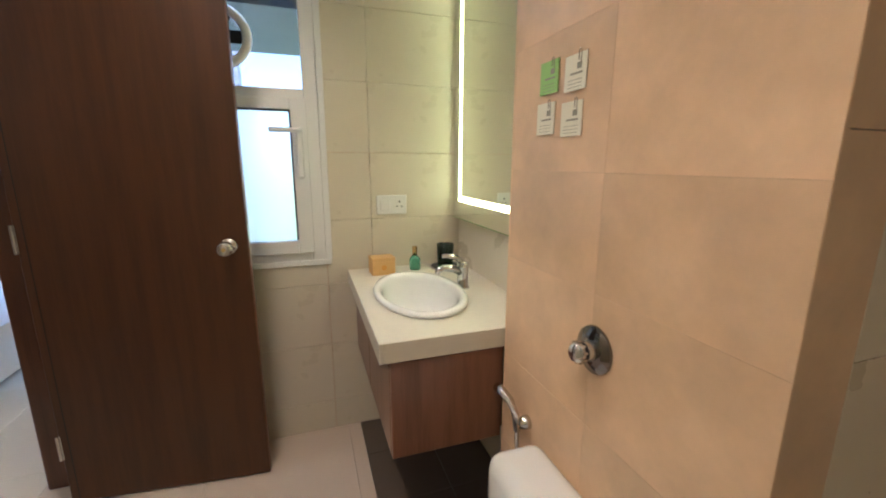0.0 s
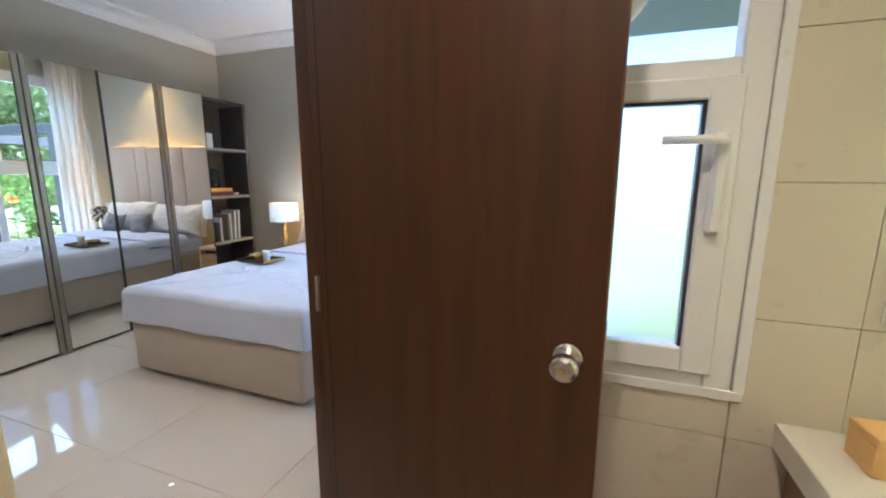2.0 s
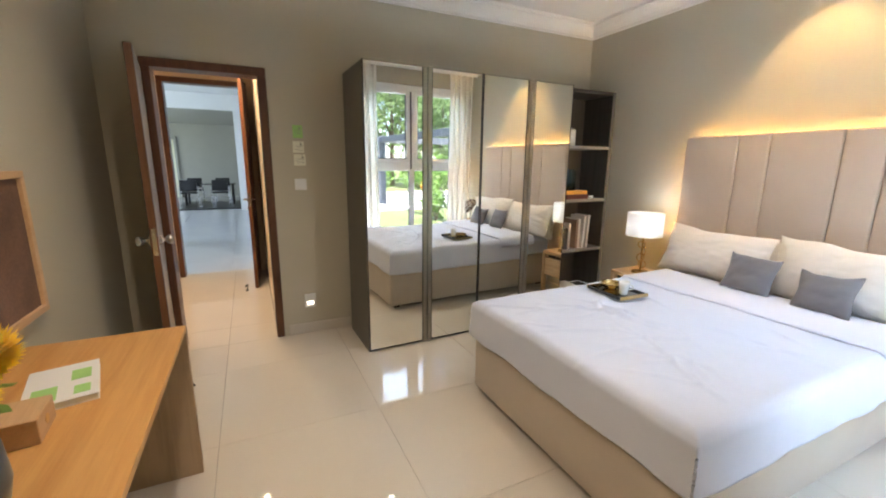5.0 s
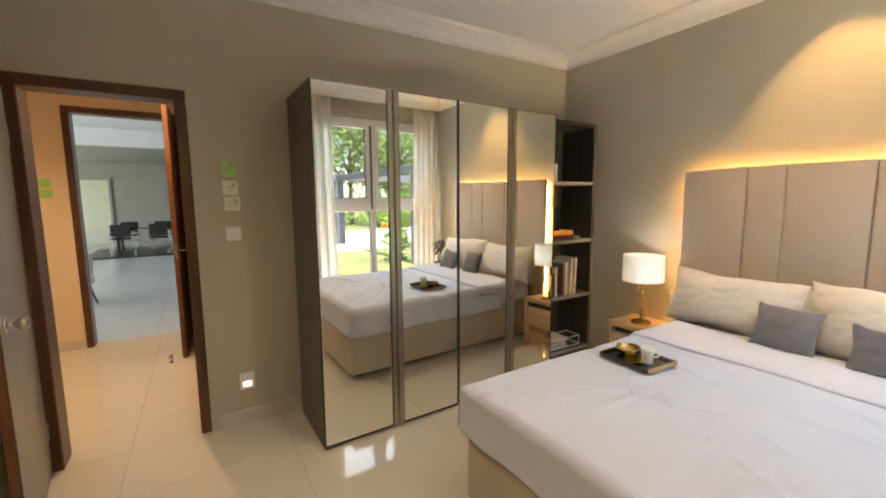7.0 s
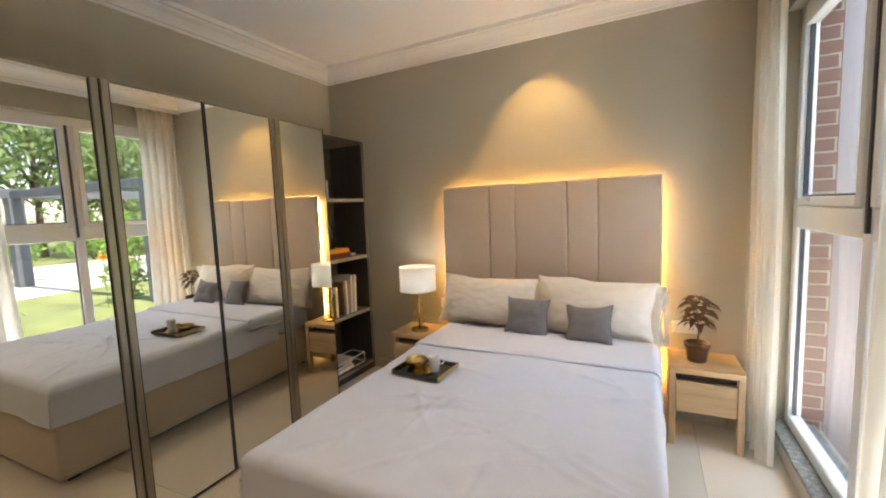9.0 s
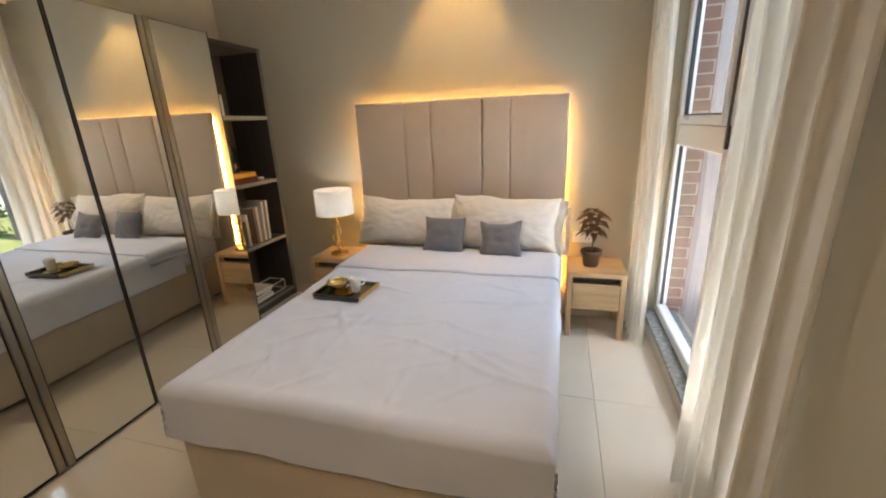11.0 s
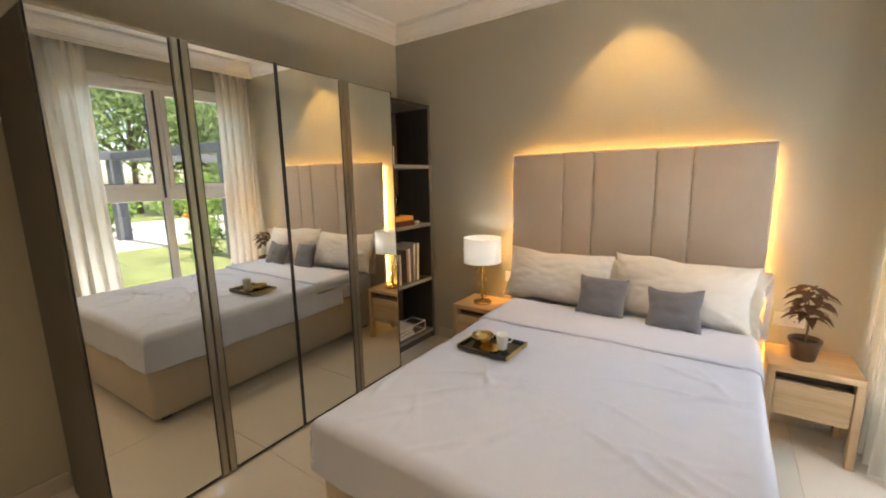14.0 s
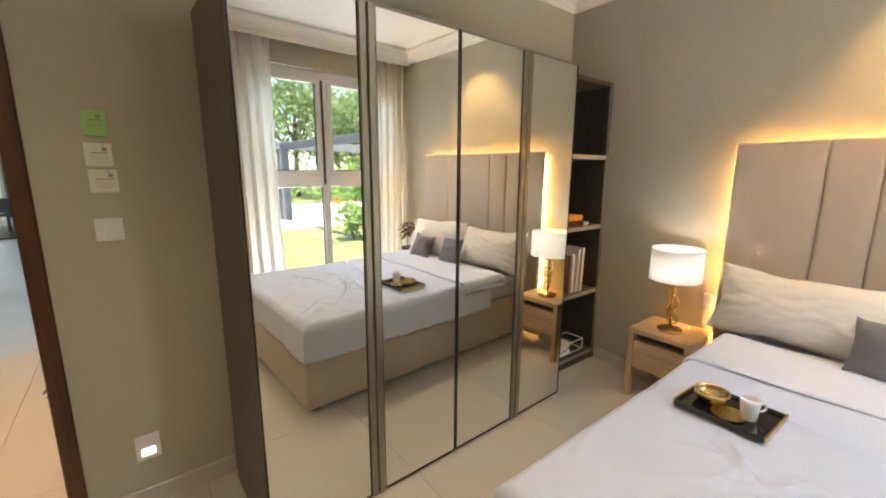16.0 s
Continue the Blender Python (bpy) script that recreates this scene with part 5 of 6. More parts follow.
def vanity():
    x0, x1, y0, y1 = -0.735, BXE, 3.012, BN - 0.012
    v = thing("vanity_cabinet", (0, 0, 0), "wall hung walnut vanity cabinet under the basin counter", "cabinet")
    part("body", box(x0 + 0.02, x1 - 0.012, y0 + 0.018, y1, 0.45, 0.655, 0.002), CABINET_WOOD, v)
    part("end_panel", box(x0, -0.377, y0, y0 + 0.0175, 0.43, 0.745, 0.002), CABINET_WOOD, v)
    n = 2
    for k in range(n):
        a, c = y0 + 0.02 + k * (y1 - y0 - 0.02) / n, y0 + 0.02 + (k + 1) * (y1 - y0 - 0.02) / n - 0.004
        d = part("door", box(x0 - 0.001, x0 + 0.0195, a, c, 0.43, 0.725, 0.002), CABINET_WOOD, v)
        # black filler paints the shade of the finger groove
        part("groove_shade", box(x0 + 0.006, x0 + 0.0195, a + 0.003, c - 0.003, 0.7255, 0.745), BLACK, d, "black strip standing in for the shade in the finger groove")
    t = thing("vanity_counter", (0, 0, 0), "cream quartz counter slab holding the basin", "counter")
    bx, by, rx, ry = -0.545, 3.395, 0.145, 0.235
    bm = bmesh.new()
    X0, X1, Y0, Y1, Z0, Z1 = -0.768, BXE - 0.012, 2.999, BN - 0.0125, 0.758, 0.815
    N = 40
    inner = [(bx + rx * math.cos(2 * math.pi * i / N), by + ry * math.sin(2 * math.pi * i / N)) for i in range(N)]
    for z in (Z0, Z1):
        a = [bm.verts.new((x, y, z)) for x, y in inner]
        o = []
        for x, y in inner:
            dx, dy = x - bx, y - by
            k = min(((X1 - bx) if dx > 0 else (X0 - bx)) / dx if abs(dx) > 1e-6 else 9e9, ((Y1 - by) if dy > 0 else (Y0 - by)) / dy if abs(dy) > 1e-6 else 9e9)
            o.append(bm.verts.new((bx + dx * k, by + dy * k, z)))
        for i in range(N):
            j = (i + 1) % N
            bm.faces.new((a[i], o[i], o[j], a[j]) if z == Z1 else (a[j], o[j], o[i], a[i]))
    part("slab", bm, STONE, t)
    part("front_edge", boxes([(X0 - 0.001, X0 + 0.012, Y0 - 0.001, Y1, Z0 - 0.005, Z1 + 0.0005), (X0 + 0.012, -0.377, Y0 - 0.001, Y0 + 0.012, Z0 - 0.005, Z1 + 0.0005)], 0.002), STONE, t)
    part("corner_fill", box(X0 + 0.011, X0 + 0.10, Y0 + 0.011, Y0 + 0.10, Z0, Z1 - 0.0005), STONE, t)
    part("corner_fill", box(X0 + 0.011, X0 + 0.10, Y1 - 0.10, Y1, Z0, Z1 - 0.0005), STONE, t)
    part("corner_fill", box(X1 - 0.10, X1, Y0 + 0.011, Y0 + 0.10, Z0, Z1 - 0.0005), STONE, t)
    part("corner_fill", box(X1 - 0.10, X1, Y1 - 0.10, Y1, Z0, Z1 - 0.0005), STONE, t)
    b = thing("basin", (bx, by, 0.815), "oval white ceramic drop-in wash basin", "basin")
    prof = [(1.12, 0.0), (1.17, 0.004), (1.18, 0.012), (1.14, 0.020), (1.06, 0.021), (0.98, 0.014), (0.94, -0.005), (0.90, -0.05), (0.80, -0.10), (0.6, -0.135), (0.3, -0.15), (0.12, -0.153)]
    part("bowl", lathe(prof, 56, Matrix.Diagonal((rx, ry, 1, 1))), CERAMIC, b, "", True)
    part("drain", lathe([(0, -0.150), (0.02, -0.149), (0.024, -0.152), (0.024, -0.158), (0, -0.158)], 24), CHROME, b, "chrome drain")
    f = thing("basin_faucet", pose(-0.355, 3.42, 0.815, 0, 0, 4), "chrome single lever basin mixer on the counter", "faucet")
    part("body", lathe([(0, 0), (0.026, 0), (0.026, 0.006), (0.022, 0.012), (0.021, 0.075), (0.024, 0.085), (0.022, 0.105), (0, 0.112)], 24, Matrix.Shear("XZ", 4, (-0.12, 0))), CHROME, f, "", True)
    part("spout", tube([(-0.005, 0, 0.065), (-0.05, 0, 0.085), (-0.085, 0, 0.090), (-0.108, 0, 0.080), (-0.112, 0, 0.068)], [0.017, 0.015, 0.013, 0.012, 0.011], 14), CHROME, f, "chrome spout", True)
    part("lever", tube([(-0.005, 0, 0.108), (-0.03, 0, 0.128), (-0.065, 0, 0.137), (-0.09, 0, 0.138)], [0.014, 0.012, 0.009, 0.007], 12), CHROME, f, "chrome lever", True)


vanity()
b = thing("gift_box", pose(-0.625, 3.74, 0.8155, 0, 0, 4), "small yellow card box on the counter", "box")
part("body", box(-0.052, 0.052, -0.04, 0.04, 0, 0.062, 0.002), YELLOW_BOX, b)
part("lid", box(-0.053, 0.053, -0.041, 0.041, 0.062, 0.078, 0.002), YELLOW_BOX, b)
part("seal", lathe([(0, 0), (0.012, 0), (0.012, 0.001), (0, 0.001)], 18, pose(0, -0.0405, 0.034, 90)), ORANGE_BOX, b)
b = thing("soap_bottle", (-0.465, 3.76, 0.8155), "small clear bottle with teal liquid and brass cap", "bottle")
part("glass", lathe([(0, 0), (0.024, 0), (0.026, 0.004), (0.026, 0.05), (0.018, 0.064), (0.010, 0.068), (0.010, 0.074), (0, 0.074)], 22), TEAL_LIQUID, b, "", True)
part("cap", lathe([(0, 0.074), (0.012, 0.074), (0.012, 0.108), (0.010, 0.112), (0, 0.112)], 18), BRASS, b, "", True)
b = thing("tumbler", (-0.315, 3.755, 0.8155), "dark green glass tumbler on a black saucer", "tumbler")
part("saucer", lathe([(0, 0), (0.055, 0), (0.068, 0.008), (0.066, 0.011), (0.05, 0.006), (0, 0.005)], 28), BLACK, b, "black saucer", True)
part("glass", lathe([(0, 0.006), (0.032, 0.006), (0.038, 0.012), (0.041, 0.115), (0.038, 0.115), (0.034, 0.02), (0, 0.016)], 28), GREEN_GLASS, b, "", True)
s = thing("wall_socket", (-0.553, BN - 0.0125, 1.116), "white switch and socket plate on the ivory tiles", "socket", "bathroom sockets")
part("plate", box(-0.072, 0.072, -0.009, 0, -0.045, 0.045, 0.003), PLASTIC, s)
part("rocker", box(-0.055, -0.008, -0.013, -0.009, -0.026, 0.026, 0.002), PLASTIC, s)
for a, c, r in ((0.036, 0.014, 0.0045), (0.025, -0.008, 0.0035), (0.047, -0.008, 0.0035)):
    part("pin_hole", lathe([(0, 0), (r, 0), (r, 0.001), (0, 0.001)], 12, pose(a, -0.009, c, 90)), BLACK, s)


def led_mirror():
    m = thing("led_mirror", (BXE - 0.012, 3.42, 1.60), "rectangular bathroom mirror with a lit frosted border", "mirror")
    y0, y1, z0, z1 = -0.44, 0.425, -0.545, 0.60
    part("backing", box(-0.026, 0, y0, y1, z0, z1), UPVC, m)
    part("glass", box(-0.030, -0.0262, y0 - 0.004, y1 + 0.004, z0 - 0.004, z1 + 0.004), MIRROR, m, "clear mirror glass")
    part("glass_edge", boxes([(-0.0301, -0.026, y1 + 0.0041, y1 + 0.007, z0 - 0.006, z1 + 0.006), (-0.0301, -0.026, y0 - 0.004, y1 + 0.004, z0 - 0.0075, z0 - 0.0045)]), EDGE_GREEN, m, "green glass edge")
    i, w, n = 0.075, 0.026, y0 + 0.155
    for r in ((n, y1 - i, z0 + i, z0 + i + w), (n, y1 - i, z1 - i - w, z1 - i), (n, n + w, z0 + i + w, z1 - i - w), (y1 - i - w, y1 - i, z0 + i + w, z1 - i - w)):
        part("light_border", box(-0.0315, -0.0303, *r), LED, m, "lit white border")


EDGE_GREEN = mat("green_glass_edge", (0.35, 0.50, 0.22), 0.2)
led_mirror()


def toilet():
    t = thing("toilet", (-0.383, 2.59, 0), "white wall hung ceramic toilet with closed lid", "toilet")
    outline = [(0, 0.165), (-0.12, 0.178), (-0.26, 0.182), (-0.38, 0.155), (-0.46, 0.10), (-0.495, 0.035), (-0.50, 0.0)]
    pts = outline + [(x, -y) for x, y in outline[::-1][1:]]

    def body(levels, name, mtl, lab):
        b = bmesh.new()
        rings = [[b.verts.new((x * k, y * k2, z)) for x, y in pts] for k, k2, z in levels]
        for p, q in zip(rings, rings[1:]):
            for i in range(len(p)):
                j = (i + 1) % len(p)
                b.faces.new((p[i], p[j], q[j], q[i]))
        b.faces.new(rings[-1])
        b.faces.new(rings[0][::-1])
        bmesh.ops.recalc_face_normals(b, faces=b.faces)
        part(name, b, mtl, t, lab, True)

    body([(0.55, 0.6, 0.10), (0.75, 0.72, 0.16), (0.94, 0.9, 0.28), (1.0, 1.0, 0.37), (1.0, 1.0, 0.40)], "bowl", CERAMIC, "")
    body([(1.0, 1.02, 0.403), (1.015, 1.04, 0.408), (1.015, 1.04, 0.418), (1.0, 1.02, 0.422)], "seat", CERAMIC, "white toilet seat")
    body([(1.0, 1.0, 0.425), (1.01, 1.03, 0.430), (1.01, 1.02, 0.448), (0.96, 0.94, 0.457), (0.6, 0.5, 0.461)], "lid", CERAMIC, "white toilet lid")
    part("seat_housing", box(-0.16, -0.001, -0.19, 0.19, 0.425, 0.595, 0.04, 4), CERAMIC, t, "white rounded housing behind the seat", True)


toilet()
f = thing("flush_plate", pose(-0.382, 2.592, 0.930, 0, -90, 0), "round chrome flush valve with knurled knob", "flush valve")
part("disc", lathe([(0, 0), (0.048, 0), (0.052, 0.004), (0.050, 0.010), (0.02, 0.016), (0, 0.016)], 40), DARK_REFLECTION_CHROME, f, "", True)
k = part("knob", lathe([(0, 0.014), (0.020, 0.014), (0.022, 0.020), (0.018, 0.028), (0.018, 0.034), (0.022, 0.038), (0.022, 0.050), (0.016, 0.058), (0, 0.060)], 24), CHROME, f, "", True)
for i in range(10):
    a = 2 * math.pi * i / 10
    part("rib", box(0.021, 0.024, -0.0025, 0.0025, 0.039, 0.049), CHROME, k, "", False, pose(0, 0, 0, 0, 0, 36 * i))
h = thing("health_faucet", (-0.383, 2.835, 0.60), "chrome health faucet on a wall hook", "bidet spray")
part("hook", lathe([(0, 0), (0.02, 0), (0.02, 0.012), (0.012, 0.03), (0, 0.03)], 20, pose(0, 0, 0, 0, -90, 0)), CHROME, h, "", True)
part("spray", tube([(-0.035, 0, -0.02), (-0.04, 0.005, 0.03), (-0.05, 0.02, 0.065), (-0.06, 0.055, 0.078), (-0.062, 0.075, 0.076)], [0.010, 0.011, 0.012, 0.013, 0.014], 12), CHROME, h, "", True)
part("hose", tube([(-0.035, 0, -0.02), (-0.036, -0.005, -0.08), (-0.045, -0.03, -0.20), (-0.03, -0.06, -0.30), (-0.015, -0.02, -0.22)], 0.006, 10), STEEL, h, "braided steel hose", True)
G = "note cards on the bathroom wall"
for y, z, mt, lab in [(2.79, 1.462, GREEN_PAPER, "green note card hung by a paper clip on tan tiles"), (2.693, 1.455, PAPER, "ivory note card hung by a paper clip on tan tiles"),
                      (2.797, 1.372, PAPER, "ivory note card hung by a paper clip on tan tiles"), (2.698, 1.363, PAPER, "ivory note card hung by a paper clip on tan tiles")]:
    card(pose(-0.387, y + 0.025, z + 0.038, 0, 0, 180), 0.072, 0.071, mt, G, True, lab)

# ---- hall and dining room ----
h = thing("hall_armchair", pose(-10.5, 1.72, 0, 0, 0, -60), "pale fabric armchair with dark tapered legs", "armchair")
part("seat", box(-0.3, 0.3, -0.3, 0.3, 0.30, 0.45, 0.05, 3), SOFA, h, "", True)
part("backrest", sheet(20, 8, lambda u, v: (0.33 * math.cos(math.pi * u) * (1 + 0.08 * v), -0.05 - 0.33 * math.sin(math.pi * u) * (1 + 0.12 * v), 0.28 + 0.52 * v * (0.75 + 0.25 * math.sin(math.pi * u))), 0.06), SOFA, h, "", True)
part("throw", box(-0.2, 0.2, -0.33, -0.2, 0.62, 0.72, 0.03, 2), BOOK_DARK, h, "dark cushion", True)
for sx in (-1, 1):
    for sy in (-1, 1):
        part("leg", tube([(sx * 0.22, sy * 0.22, 0.31), (sx * 0.29, sy * 0.29, 0)], [0.025, 0.012], 10), BLACK, h)
c = thing("console_cabinet", (-15.6, 0.3, 0), "white console cabinet in the hall", "cabinet")
part("body", box(-0.25, 0.25, -0.7, 0.55, 0.08, 0.95, 0.01), HALL_PAINT, c)
for y in (-0.68, -0.07):
    part("drawer", box(0.25, 0.262, y, y + 0.58, 0.55, 0.92, 0.004), HALL_PAINT, c)
part("plinth", box(-0.22, 0.22, -0.65, 0.5, 0, 0.08), BLACK, c)
l = thing("console_lamp", (-15.6, 0.25, 0.95), "small white lamp on the console", "lamp")
part("shade", lathe([(0.11, 0.16), (0.05, 0.36), (0.045, 0.36), (0.105, 0.16)], 24), PLASTIC, l, "", True)
part("base", lathe([(0, 0), (0.06, 0), (0.06, 0.015), (0.012, 0.03), (0.012, 0.3), (0, 0.3)], 18), BRASS, l, "", True)
d = thing("door_4", (-22.19, -0.1, 0), "cream panelled door in dark frame at the far dining room wall", "door", "", "structure")
part("leaf", box(0, 0.05, -0.78, 0.78, 0.0, 2.35, 0.005), CREAM_BLIND, d)
part("jamb", box(0, 0.08, -0.86, -0.78, 0, 2.43), DINING_PAINT, d)
part("jamb", box(0, 0.08, 0.78, 0.86, 0, 2.43), DINING_PAINT, d)
part("head_jamb", box(0, 0.08, -0.78, 0.78, 2.35, 2.43), DINING_PAINT, d)
part("pull_handle", tube([(0.10, -0.62, 0.5), (0.10, -0.62, 1.7)], 0.02, 8), STEEL, d)
r = thing("rug", (-18.0, 2.0, 0.0), "dark glossy platform floor under the dining set", "rug")
part("slab", box(-1.5, 1.4, -1.3, 1.2, 0.0, 0.03, 0.004), LEATHER, r)
t = thing("dining_table", (-18.3, 2.1, 0.03), "black glass dining table", "table")
part("top", box(-0.45, 0.45, -0.8, 0.8, 0.68, 0.71, 0.004), GLOSS_BLACK, t)
for sx in (-0.38, 0.38):
    for sy in (-0.7, 0.7):
        part("leg", box(sx - 0.03, sx + 0.03, sy - 0.03, sy + 0.03, 0, 0.68), LEATHER, t)


def dining_chair(m):
    c = thing("dining_chair", m, "black leather dining chair with chrome arms", "chair", "chairs round the dining table")
    part("seat", box(-0.23, 0.23, -0.23, 0.23, 0.42, 0.48, 0.015, 2), LEATHER, c)
    part("backrest", box(-0.23, 0.23, -0.25, -0.21, 0.52, 0.86, 0.012, 2), LEATHER, c)
    for sx in (-1, 1):
        part("arm", tube([(sx * 0.25, 0.2, 0.0), (sx * 0.25, 0.2, 0.66), (sx * 0.25, -0.23, 0.66), (sx * 0.25, -0.23, 0.0)], 0.013, 8), CHROME, c, "chrome arm frame")
    return c


ch = dining_chair(pose(-17.55, 1.55, 0.03, 0, 0, 90))
for x, y, a in [(-17.55, 2.45, 90), (-19.05, 1.55, -90), (-19.05, 2.45, -90)]:
    copy_thing(ch, pose(x, y, 0.03, 0, 0, a))

# ---- garden ----
struct("ground", box(-400, 400, -400, 400, -0.6, -0.30), GRASS, "green lawn and ground reaching far", "ground")
struct("lawn", box(-1.77, 5.0, 4.01, 30, -0.299, -0.15), GRASS, "sunlit lawn outside the window", "ground")
struct("garden_path", box(5.0, 13.0, -5, 40, -0.298, -0.145), PAVING, "pale sunlit paving beyond the lawn", "pavement")
struct("bathroom_outer_wall", boxes([(EX + 0.255, BW[0], 4.002, 4.12, -0.3, 3.5), (BW[1], 0.35, 4.002, 4.12, -0.3, 3.5), (BW[0], BW[1], 4.002, 4.12, -0.3, BW[2]), (BW[0], BW[1], 4.002, 4.12, BW[3], 3.5)]), PLASTER, "pale plastered outer wall of the bathroom", "wall")
# added slab, sized and coloured so the upper bathroom pane looks dark
struct("sunshade", box(-1.62, BW[1] + 0.35, 4.12, 5.0, 2.0, 2.08), PANE_DARKENER, "dark slab added outside the bathroom window to darken its upper pane", "sunshade")
# a wall end beside the window, brick faced, then plaster
bw = struct("wall_brick_pier", box(-1.882, -1.76, 6.712, 6.9, -0.3, 3.4), MORTAR, "red brick pier beside the window", "wall")
for row in range(46):
    reach = 0.122 if row % 2 == 0 else 0.104
    part("brick", box(0, reach, 0, 0.10, 0, 0.067, 0.003), BRICK, bw, "", False, pose(-1.884, 6.694, -0.15 + row * 0.077))
struct("wall_neighbour", box(-1.76, -1.50, 6.718, 6.95, -0.3, 3.4), LILAC, "mauve rendered wall beyond the brick pier", "wall")
struct("apron", box(-1.80, -0.9, 5.0, 6.69, -0.29, -0.075), CONCRETE, "grey concrete apron along the house wall", "pavement")


def pergola():
    p = thing("pergola", (0, 0, -0.15), "weathered grey timber pergola with thick posts in the garden", "pergola")
    for x, y in [(7.3, 8.6), (7.3, 5.0), (7.3, 12.2), (1.6, 8.6)]:
        part("post", box(x - 0.15, x + 0.15, y - 0.15, y + 0.15, 0, 2.3, 0.01), PERGOLA, p)
    part("beam", box(7.2, 7.4, 3.6, 13.4, 2.3, 2.55, 0.01), PERGOLA, p)
    part("beam", box(1.5, 7.2, 8.5, 8.7, 2.3, 2.5, 0.01), PERGOLA, p)


pergola()


def shrub(x, y, z, r, h, count, size, seed, label, material=LEAF, name="shrub"):
    rnd = random.Random(seed)
    s = thing(name, (x, y, z), label, name, "garden shrubs")
    for k in range(5):
        a = k * 1.3
        part("stem", tube([(0, 0, 0), (0.3 * r * math.cos(a), 0.3 * r * math.sin(a), h * 0.45), (0.6 * r * math.cos(a), 0.6 * r * math.sin(a), h * 0.8)], [0.02, 0.014, 0.006], 6), BARK, s)
    bm = bmesh.new()
    for k in range(9):
        a, rr = k * 2.4, r * 0.6 * math.sqrt((k + 0.5) / 9)
        leaf_quads(bm, (rr * math.cos(a), rr * math.sin(a), h * rnd.uniform(0.35, 0.95)), count // 9, (r * 0.25, r * 0.25, h * 0.14), size, rnd)
    part("foliage", bm, material, s, "", False)


def tree(x, y, h, r, seed, size=0.22, count=2600):
    rnd = random.Random(seed)
    t = thing("tree", (x, y, -0.3), "leafy green garden tree in bright sun", "tree", "garden trees")
    part("trunk", tube([(0, 0, 0), (0.1, 0.05, h * 0.25), (0.0, 0.1, h * 0.5), (0.1, 0, h * 0.85)], [0.20, 0.15, 0.11, 0.04], 10), BARK, t, "", True)
    bm = bmesh.new()
    for k in range(14):
        a, f = k * 2.4, rnd.uniform(0.3, 1.0)
        c = (r * f * 0.75 * math.cos(a), r * f * 0.75 * math.sin(a), h * rnd.uniform(0.38, 1.0))
        part("limb", tube([(0.05, 0.08, h * rnd.uniform(0.25, 0.5)), (c[0] * 0.5, c[1] * 0.5, c[2] * 0.8), c], [0.07, 0.04, 0.015], 6), BARK, t)
        leaf_quads(bm, c, count // 14, (r * 0.2, r * 0.2, h * 0.07), size, rnd)
    part("crown", bm, LEAF_FAR, t)


for i, (x, y, h, r) in enumerate([(17, 9, 6.5, 3.2), (20, 14, 8, 4), (16, 16, 6, 3), (22, 6, 8, 4), (24, 19, 9, 4.5), (15, 3, 6, 3), (27, 11, 9.5, 4.5), (18, 22, 7, 4)]):
    tree(x, y, h, r, 20 + i)
for i, (x, y, r, h, n, s) in enumerate([(9.0, 6.9, 0.9, 1.9, 700, 0.13), (10.2, 9.2, 1.0, 1.5, 700, 0.13), (13.6, 7.2, 1.2, 1.6, 800, 0.15), (13.6, 10.0, 1.3, 1.5, 800, 0.15), (13.8, 13.2, 1.4, 1.7, 800, 0.15), (9.3, 12.4, 1.0, 1.6, 700, 0.13), (13.6, 16.5, 1.5, 1.8, 800, 0.15), (5.4, 6.6, 0.55, 1.75, 420, 0.10)]):
    shrub(x, y, -0.15, r, h, n, s, 50 + i, "bushy green shrub beside the paving")
shrub(1.6, 6.2, -0.15, 0.3, 0.35, 220, 0.05, 90, "small round green shrub on the lawn")
shrub(2.3, 8.4, -0.15, 0.45, 0.9, 260, 0.10, 91, "broad leaved green plant beside the pergola post")
f = thing("orange_flower", (2.0, 7.85, -0.15), "orange flower on a stem beside the pergola post", "flower")
part("stem", tube([(0, 0, 0), (0.02, 0, 0.5), (0, 0, 0.95)], 0.008, 6), LEAF, f)
bm = bmesh.new()
leaf_quads(bm, (0, 0, 0.98), 40, (0.04, 0.04, 0.04), 0.05, random.Random(2))
part("petals", bm, ORANGE_BOX, f, "orange petals")

# ---- floor and wall tiles ----


def tiling(parent, x_edges, y_edges, make, material, name="tile"):
    """One piece between each pair of edges; alike pieces share a mesh."""
    shared = {}
    for a, b in zip(x_edges, x_edges[1:]):
        for c, d in zip(y_edges, y_edges[1:]):
            if b - a < 0.02 or d - c < 0.02:
                continue
            key = (round(b - a, 3), round(d - c, 3))
            if key not in shared:
                o = part(name, make(b - a, d - c), material, parent)
                shared[key] = o.data
            else:
                o = new(name, shared[key])
                o.parent = parent
            yield o, a, c


def edges(lo, hi, start, step):
    out, v = [lo], start
    while v < hi - 0.02:
        if v > lo + 0.02:
            out.append(v)
        v += step
    return out + [hi]


G2 = 0.0008


def floor_piece(w, d):
    return box(G2, w - G2, G2, d - G2, -0.012, 0.0, 0.0012)


bed_floor = thing("floor_bedroom", (0, 0, 0), "polished cream vitrified floor tiles with thin joints", "floor", "", "structure")
for o, a, c in tiling(bed_floor, edges(WX, EX, -6.79, 0.87), edges(SY, NY, 2.19, 0.87), floor_piece, FLOOR_TILE):
    o.location = (a, c, 0)
cor_floor = thing("floor_corridor", (0, 0, 0), "polished cream corridor floor tiles", "floor", "", "structure")
for o, a, c in tiling(cor_floor, edges(-8.13, WX, -8.53, 0.87), edges(1.13, 3.45, 1.32, 0.87), floor_piece, FLOOR_TILE):
    o.location = (a, c, 0)
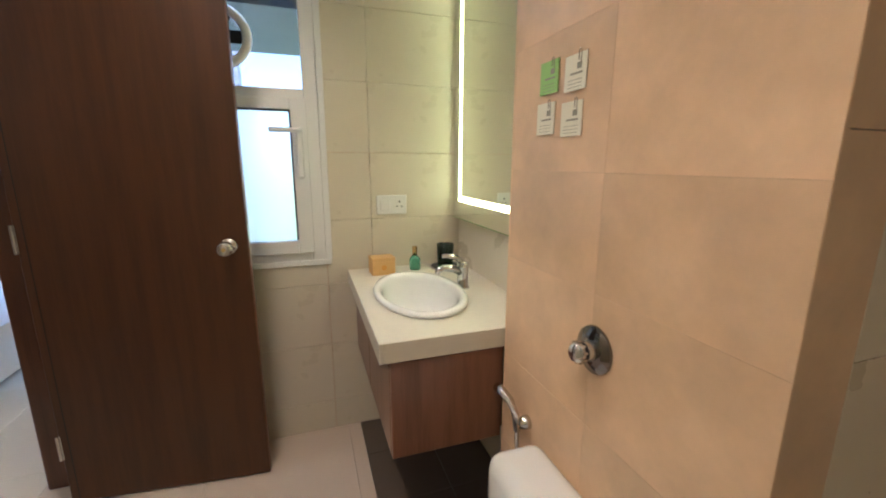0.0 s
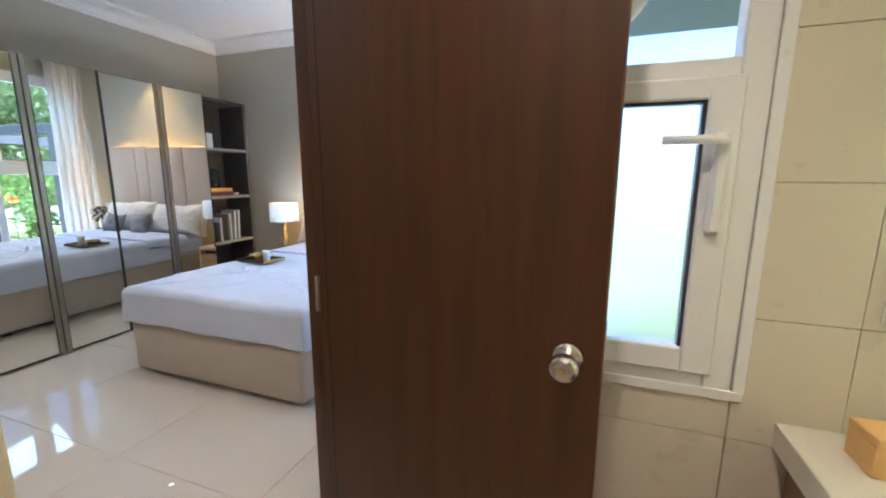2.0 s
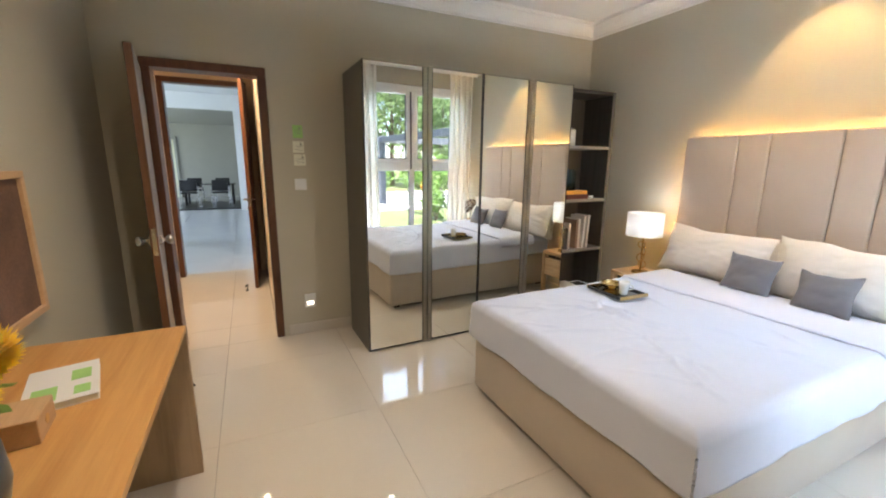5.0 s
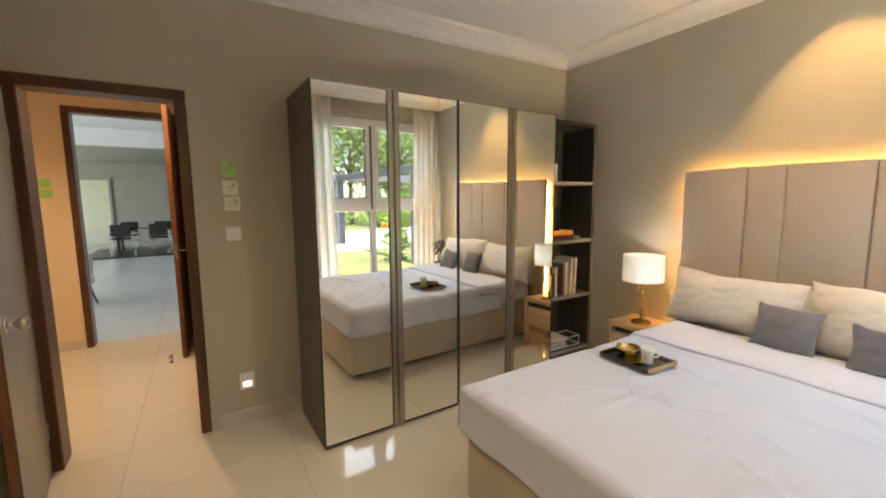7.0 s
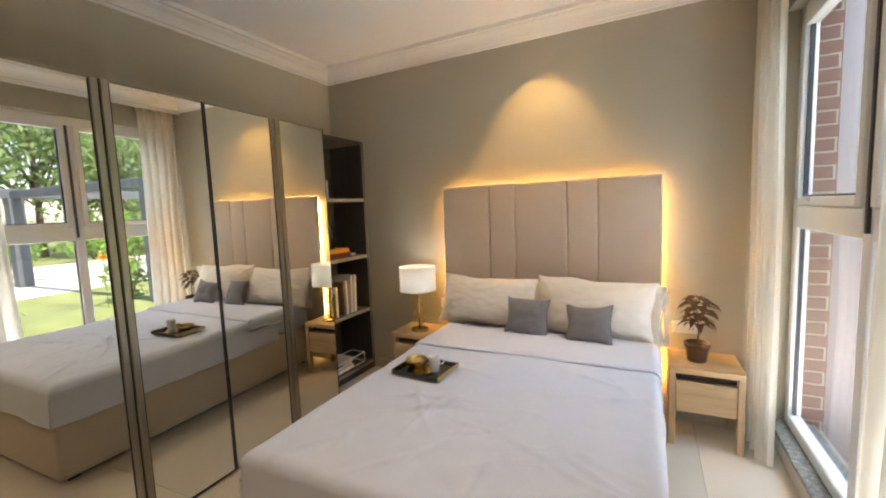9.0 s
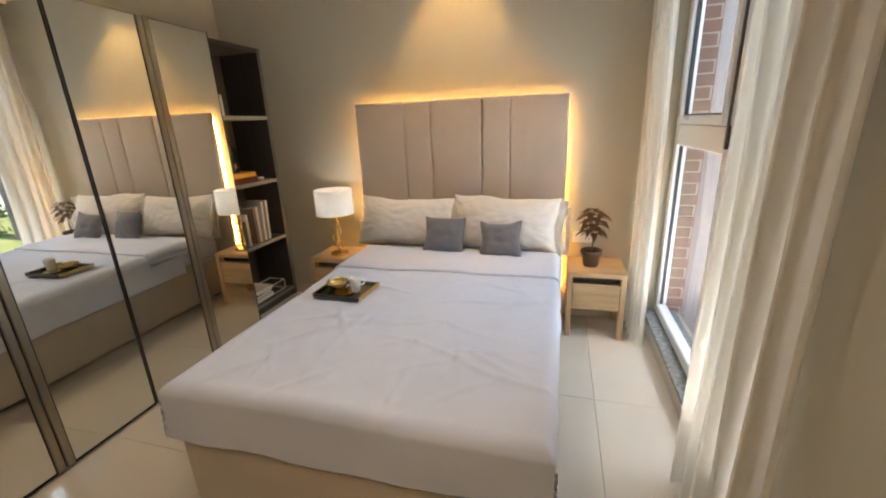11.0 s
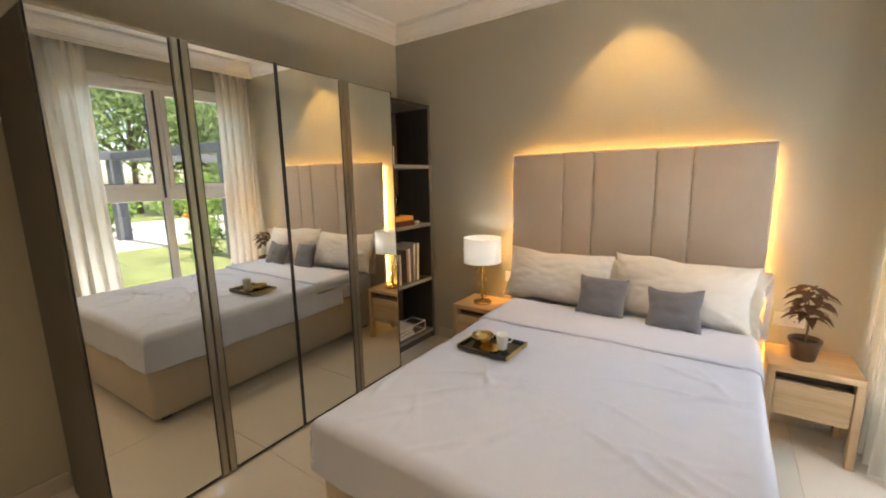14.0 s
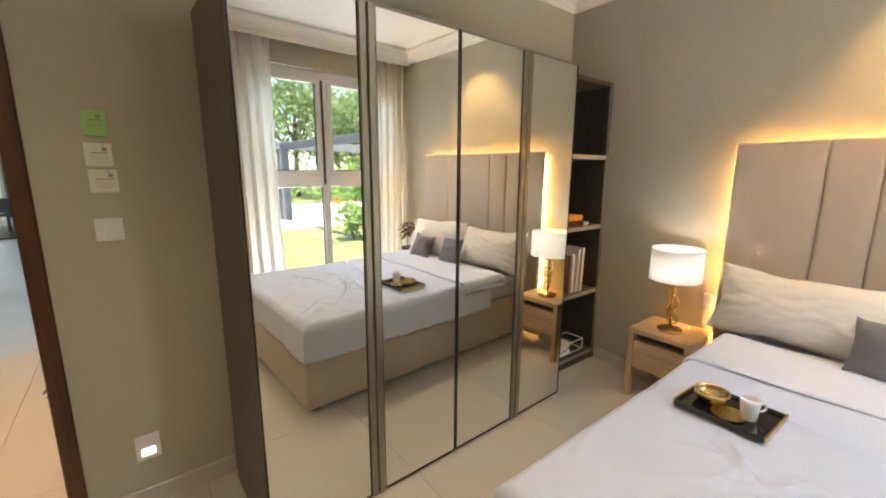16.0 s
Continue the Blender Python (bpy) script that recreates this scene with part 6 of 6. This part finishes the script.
hall_floor = thing("floor_hall", (0, 0, 0), "pale grey hall floor tiles", "floor", "", "structure")
for o, a, c in tiling(hall_floor, edges(-22.2, -8.13, -22.2, 1.2), edges(-3.0, 6.6, -3.0, 1.2), floor_piece, HALL_TILE):
    o.location = (a, c, 0)
bath_floor = thing("floor_bathroom", (0, 0, 0), "beige bathroom floor tiles", "floor", "", "structure")
for o, a, c in tiling(bath_floor, edges(EX, -0.74, -2.0, 0.6), edges(BYS, BN, 0.9, 0.6), floor_piece, BATH_FLOOR):
    o.location = (a, c, 0)
for o, a, c in tiling(bath_floor, edges(-0.738, 0.0, -0.738, 0.3), edges(BYS, BN, 0.9, 0.3), floor_piece, DARK_TILE, "dark_tile"):
    o.location = (a, c, 0)


def wall_piece(w, d):
    return box(G2, w - G2, 0, 0.012, G2, d - G2, 0.0008)


wall_t = thing("wall_tiles_north", (0, 0, 0), "ivory glazed wall tiles round the bathroom window", "wall tiles", "", "structure")
ZED = edges(0, BCZ, 0.153, 0.30)
for o, a, c in tiling(wall_t, edges(EX + 0.155, BW[0] - 0.001, -2.45, 0.6), ZED, wall_piece, BATH_TILE):
    o.location = (a, BN - 0.012, c)
for o, a, c in tiling(wall_t, edges(BW[0], BW[1], -1.25, 0.6), edges(0, BW[2] - 0.001, 0.153, 0.3), wall_piece, BATH_TILE):
    o.location = (a, BN - 0.012, c)
for o, a, c in tiling(wall_t, edges(BW[0], BW[1], -1.25, 0.6), edges(BW[3] + 0.001, BCZ, 2.253, 0.3), wall_piece, BATH_TILE):
    o.location = (a, BN - 0.012, c)
for o, a, c in tiling(wall_t, edges(BW[1] + 0.001, BXE, -0.65, 0.6), ZED, wall_piece, BATH_TILE):
    o.location = (a, BN - 0.012, c)


def side_piece(w, d):
    return box(-0.012, 0, G2 * 0.5, w - G2 * 0.5, G2 * 0.5, d - G2 * 0.5, 0.0006)


mir_t = thing("wall_tiles_basin", (0, 0, 0), "ivory glazed wall tiles behind the basin", "wall tiles", "", "structure")
for o, a, c in tiling(mir_t, edges(2.98, BN - 0.012, 3.26, 0.6), ZED, side_piece, BATH_TILE):
    o.location = (BXE, a, c)


def tan_piece(w, d):
    return box(-0.012, 0, 0.0006, w - 0.0006, 0.0006, d - 0.0006, 0.0003)


tan_t = thing("wall_tiles_toilet", (0, 0, 0), "tan marble look wall tiles behind the toilet", "wall tiles", "", "structure")
for o, a, c in tiling(tan_t, [2.245, 2.61, 2.98], [0, 0.15, 0.45, 0.745, 1.045, 1.29, 1.59, 1.89, 2.19, 2.49, BCZ], tan_piece, TAN_TILE):
    o.location = (-0.372, a, c)
part("grout", box(-0.3833, -0.3728, 2.247, 2.978, 0.001, BCZ - 0.001), BATH_GROUT, tan_t)


def end_piece(w, d):
    return box(G2, w - G2, -0.012, 0, G2, d - G2, 0.0008)


for o, a, c in tiling(tan_t, [-0.384, -0.27], [0, 0.745, 1.345, 1.945, BCZ], end_piece, TAN_TILE):
    o.location = (a, 2.257, c)
for o, a, c in tiling(tan_t, [-0.384, -0.21], [0, 0.745, 1.345, 1.945, BCZ], end_piece, TAN_TILE):
    o.location = (a, 2.992, c)
sh_t = thing("wall_tiles_shower", (0, 0, 0), "ivory wall tiles in the shower corner", "wall tiles", "", "structure")
for o, a, c in tiling(sh_t, edges(-0.27, 0.0, -0.27, 0.6), ZED, end_piece, BATH_TILE):
    o.location = (a, 2.257, c)
for o, a, c in tiling(sh_t, edges(BYS, 2.245, 1.05, 0.6), ZED, side_piece, BATH_TILE):
    o.location = (0.0, a, c)
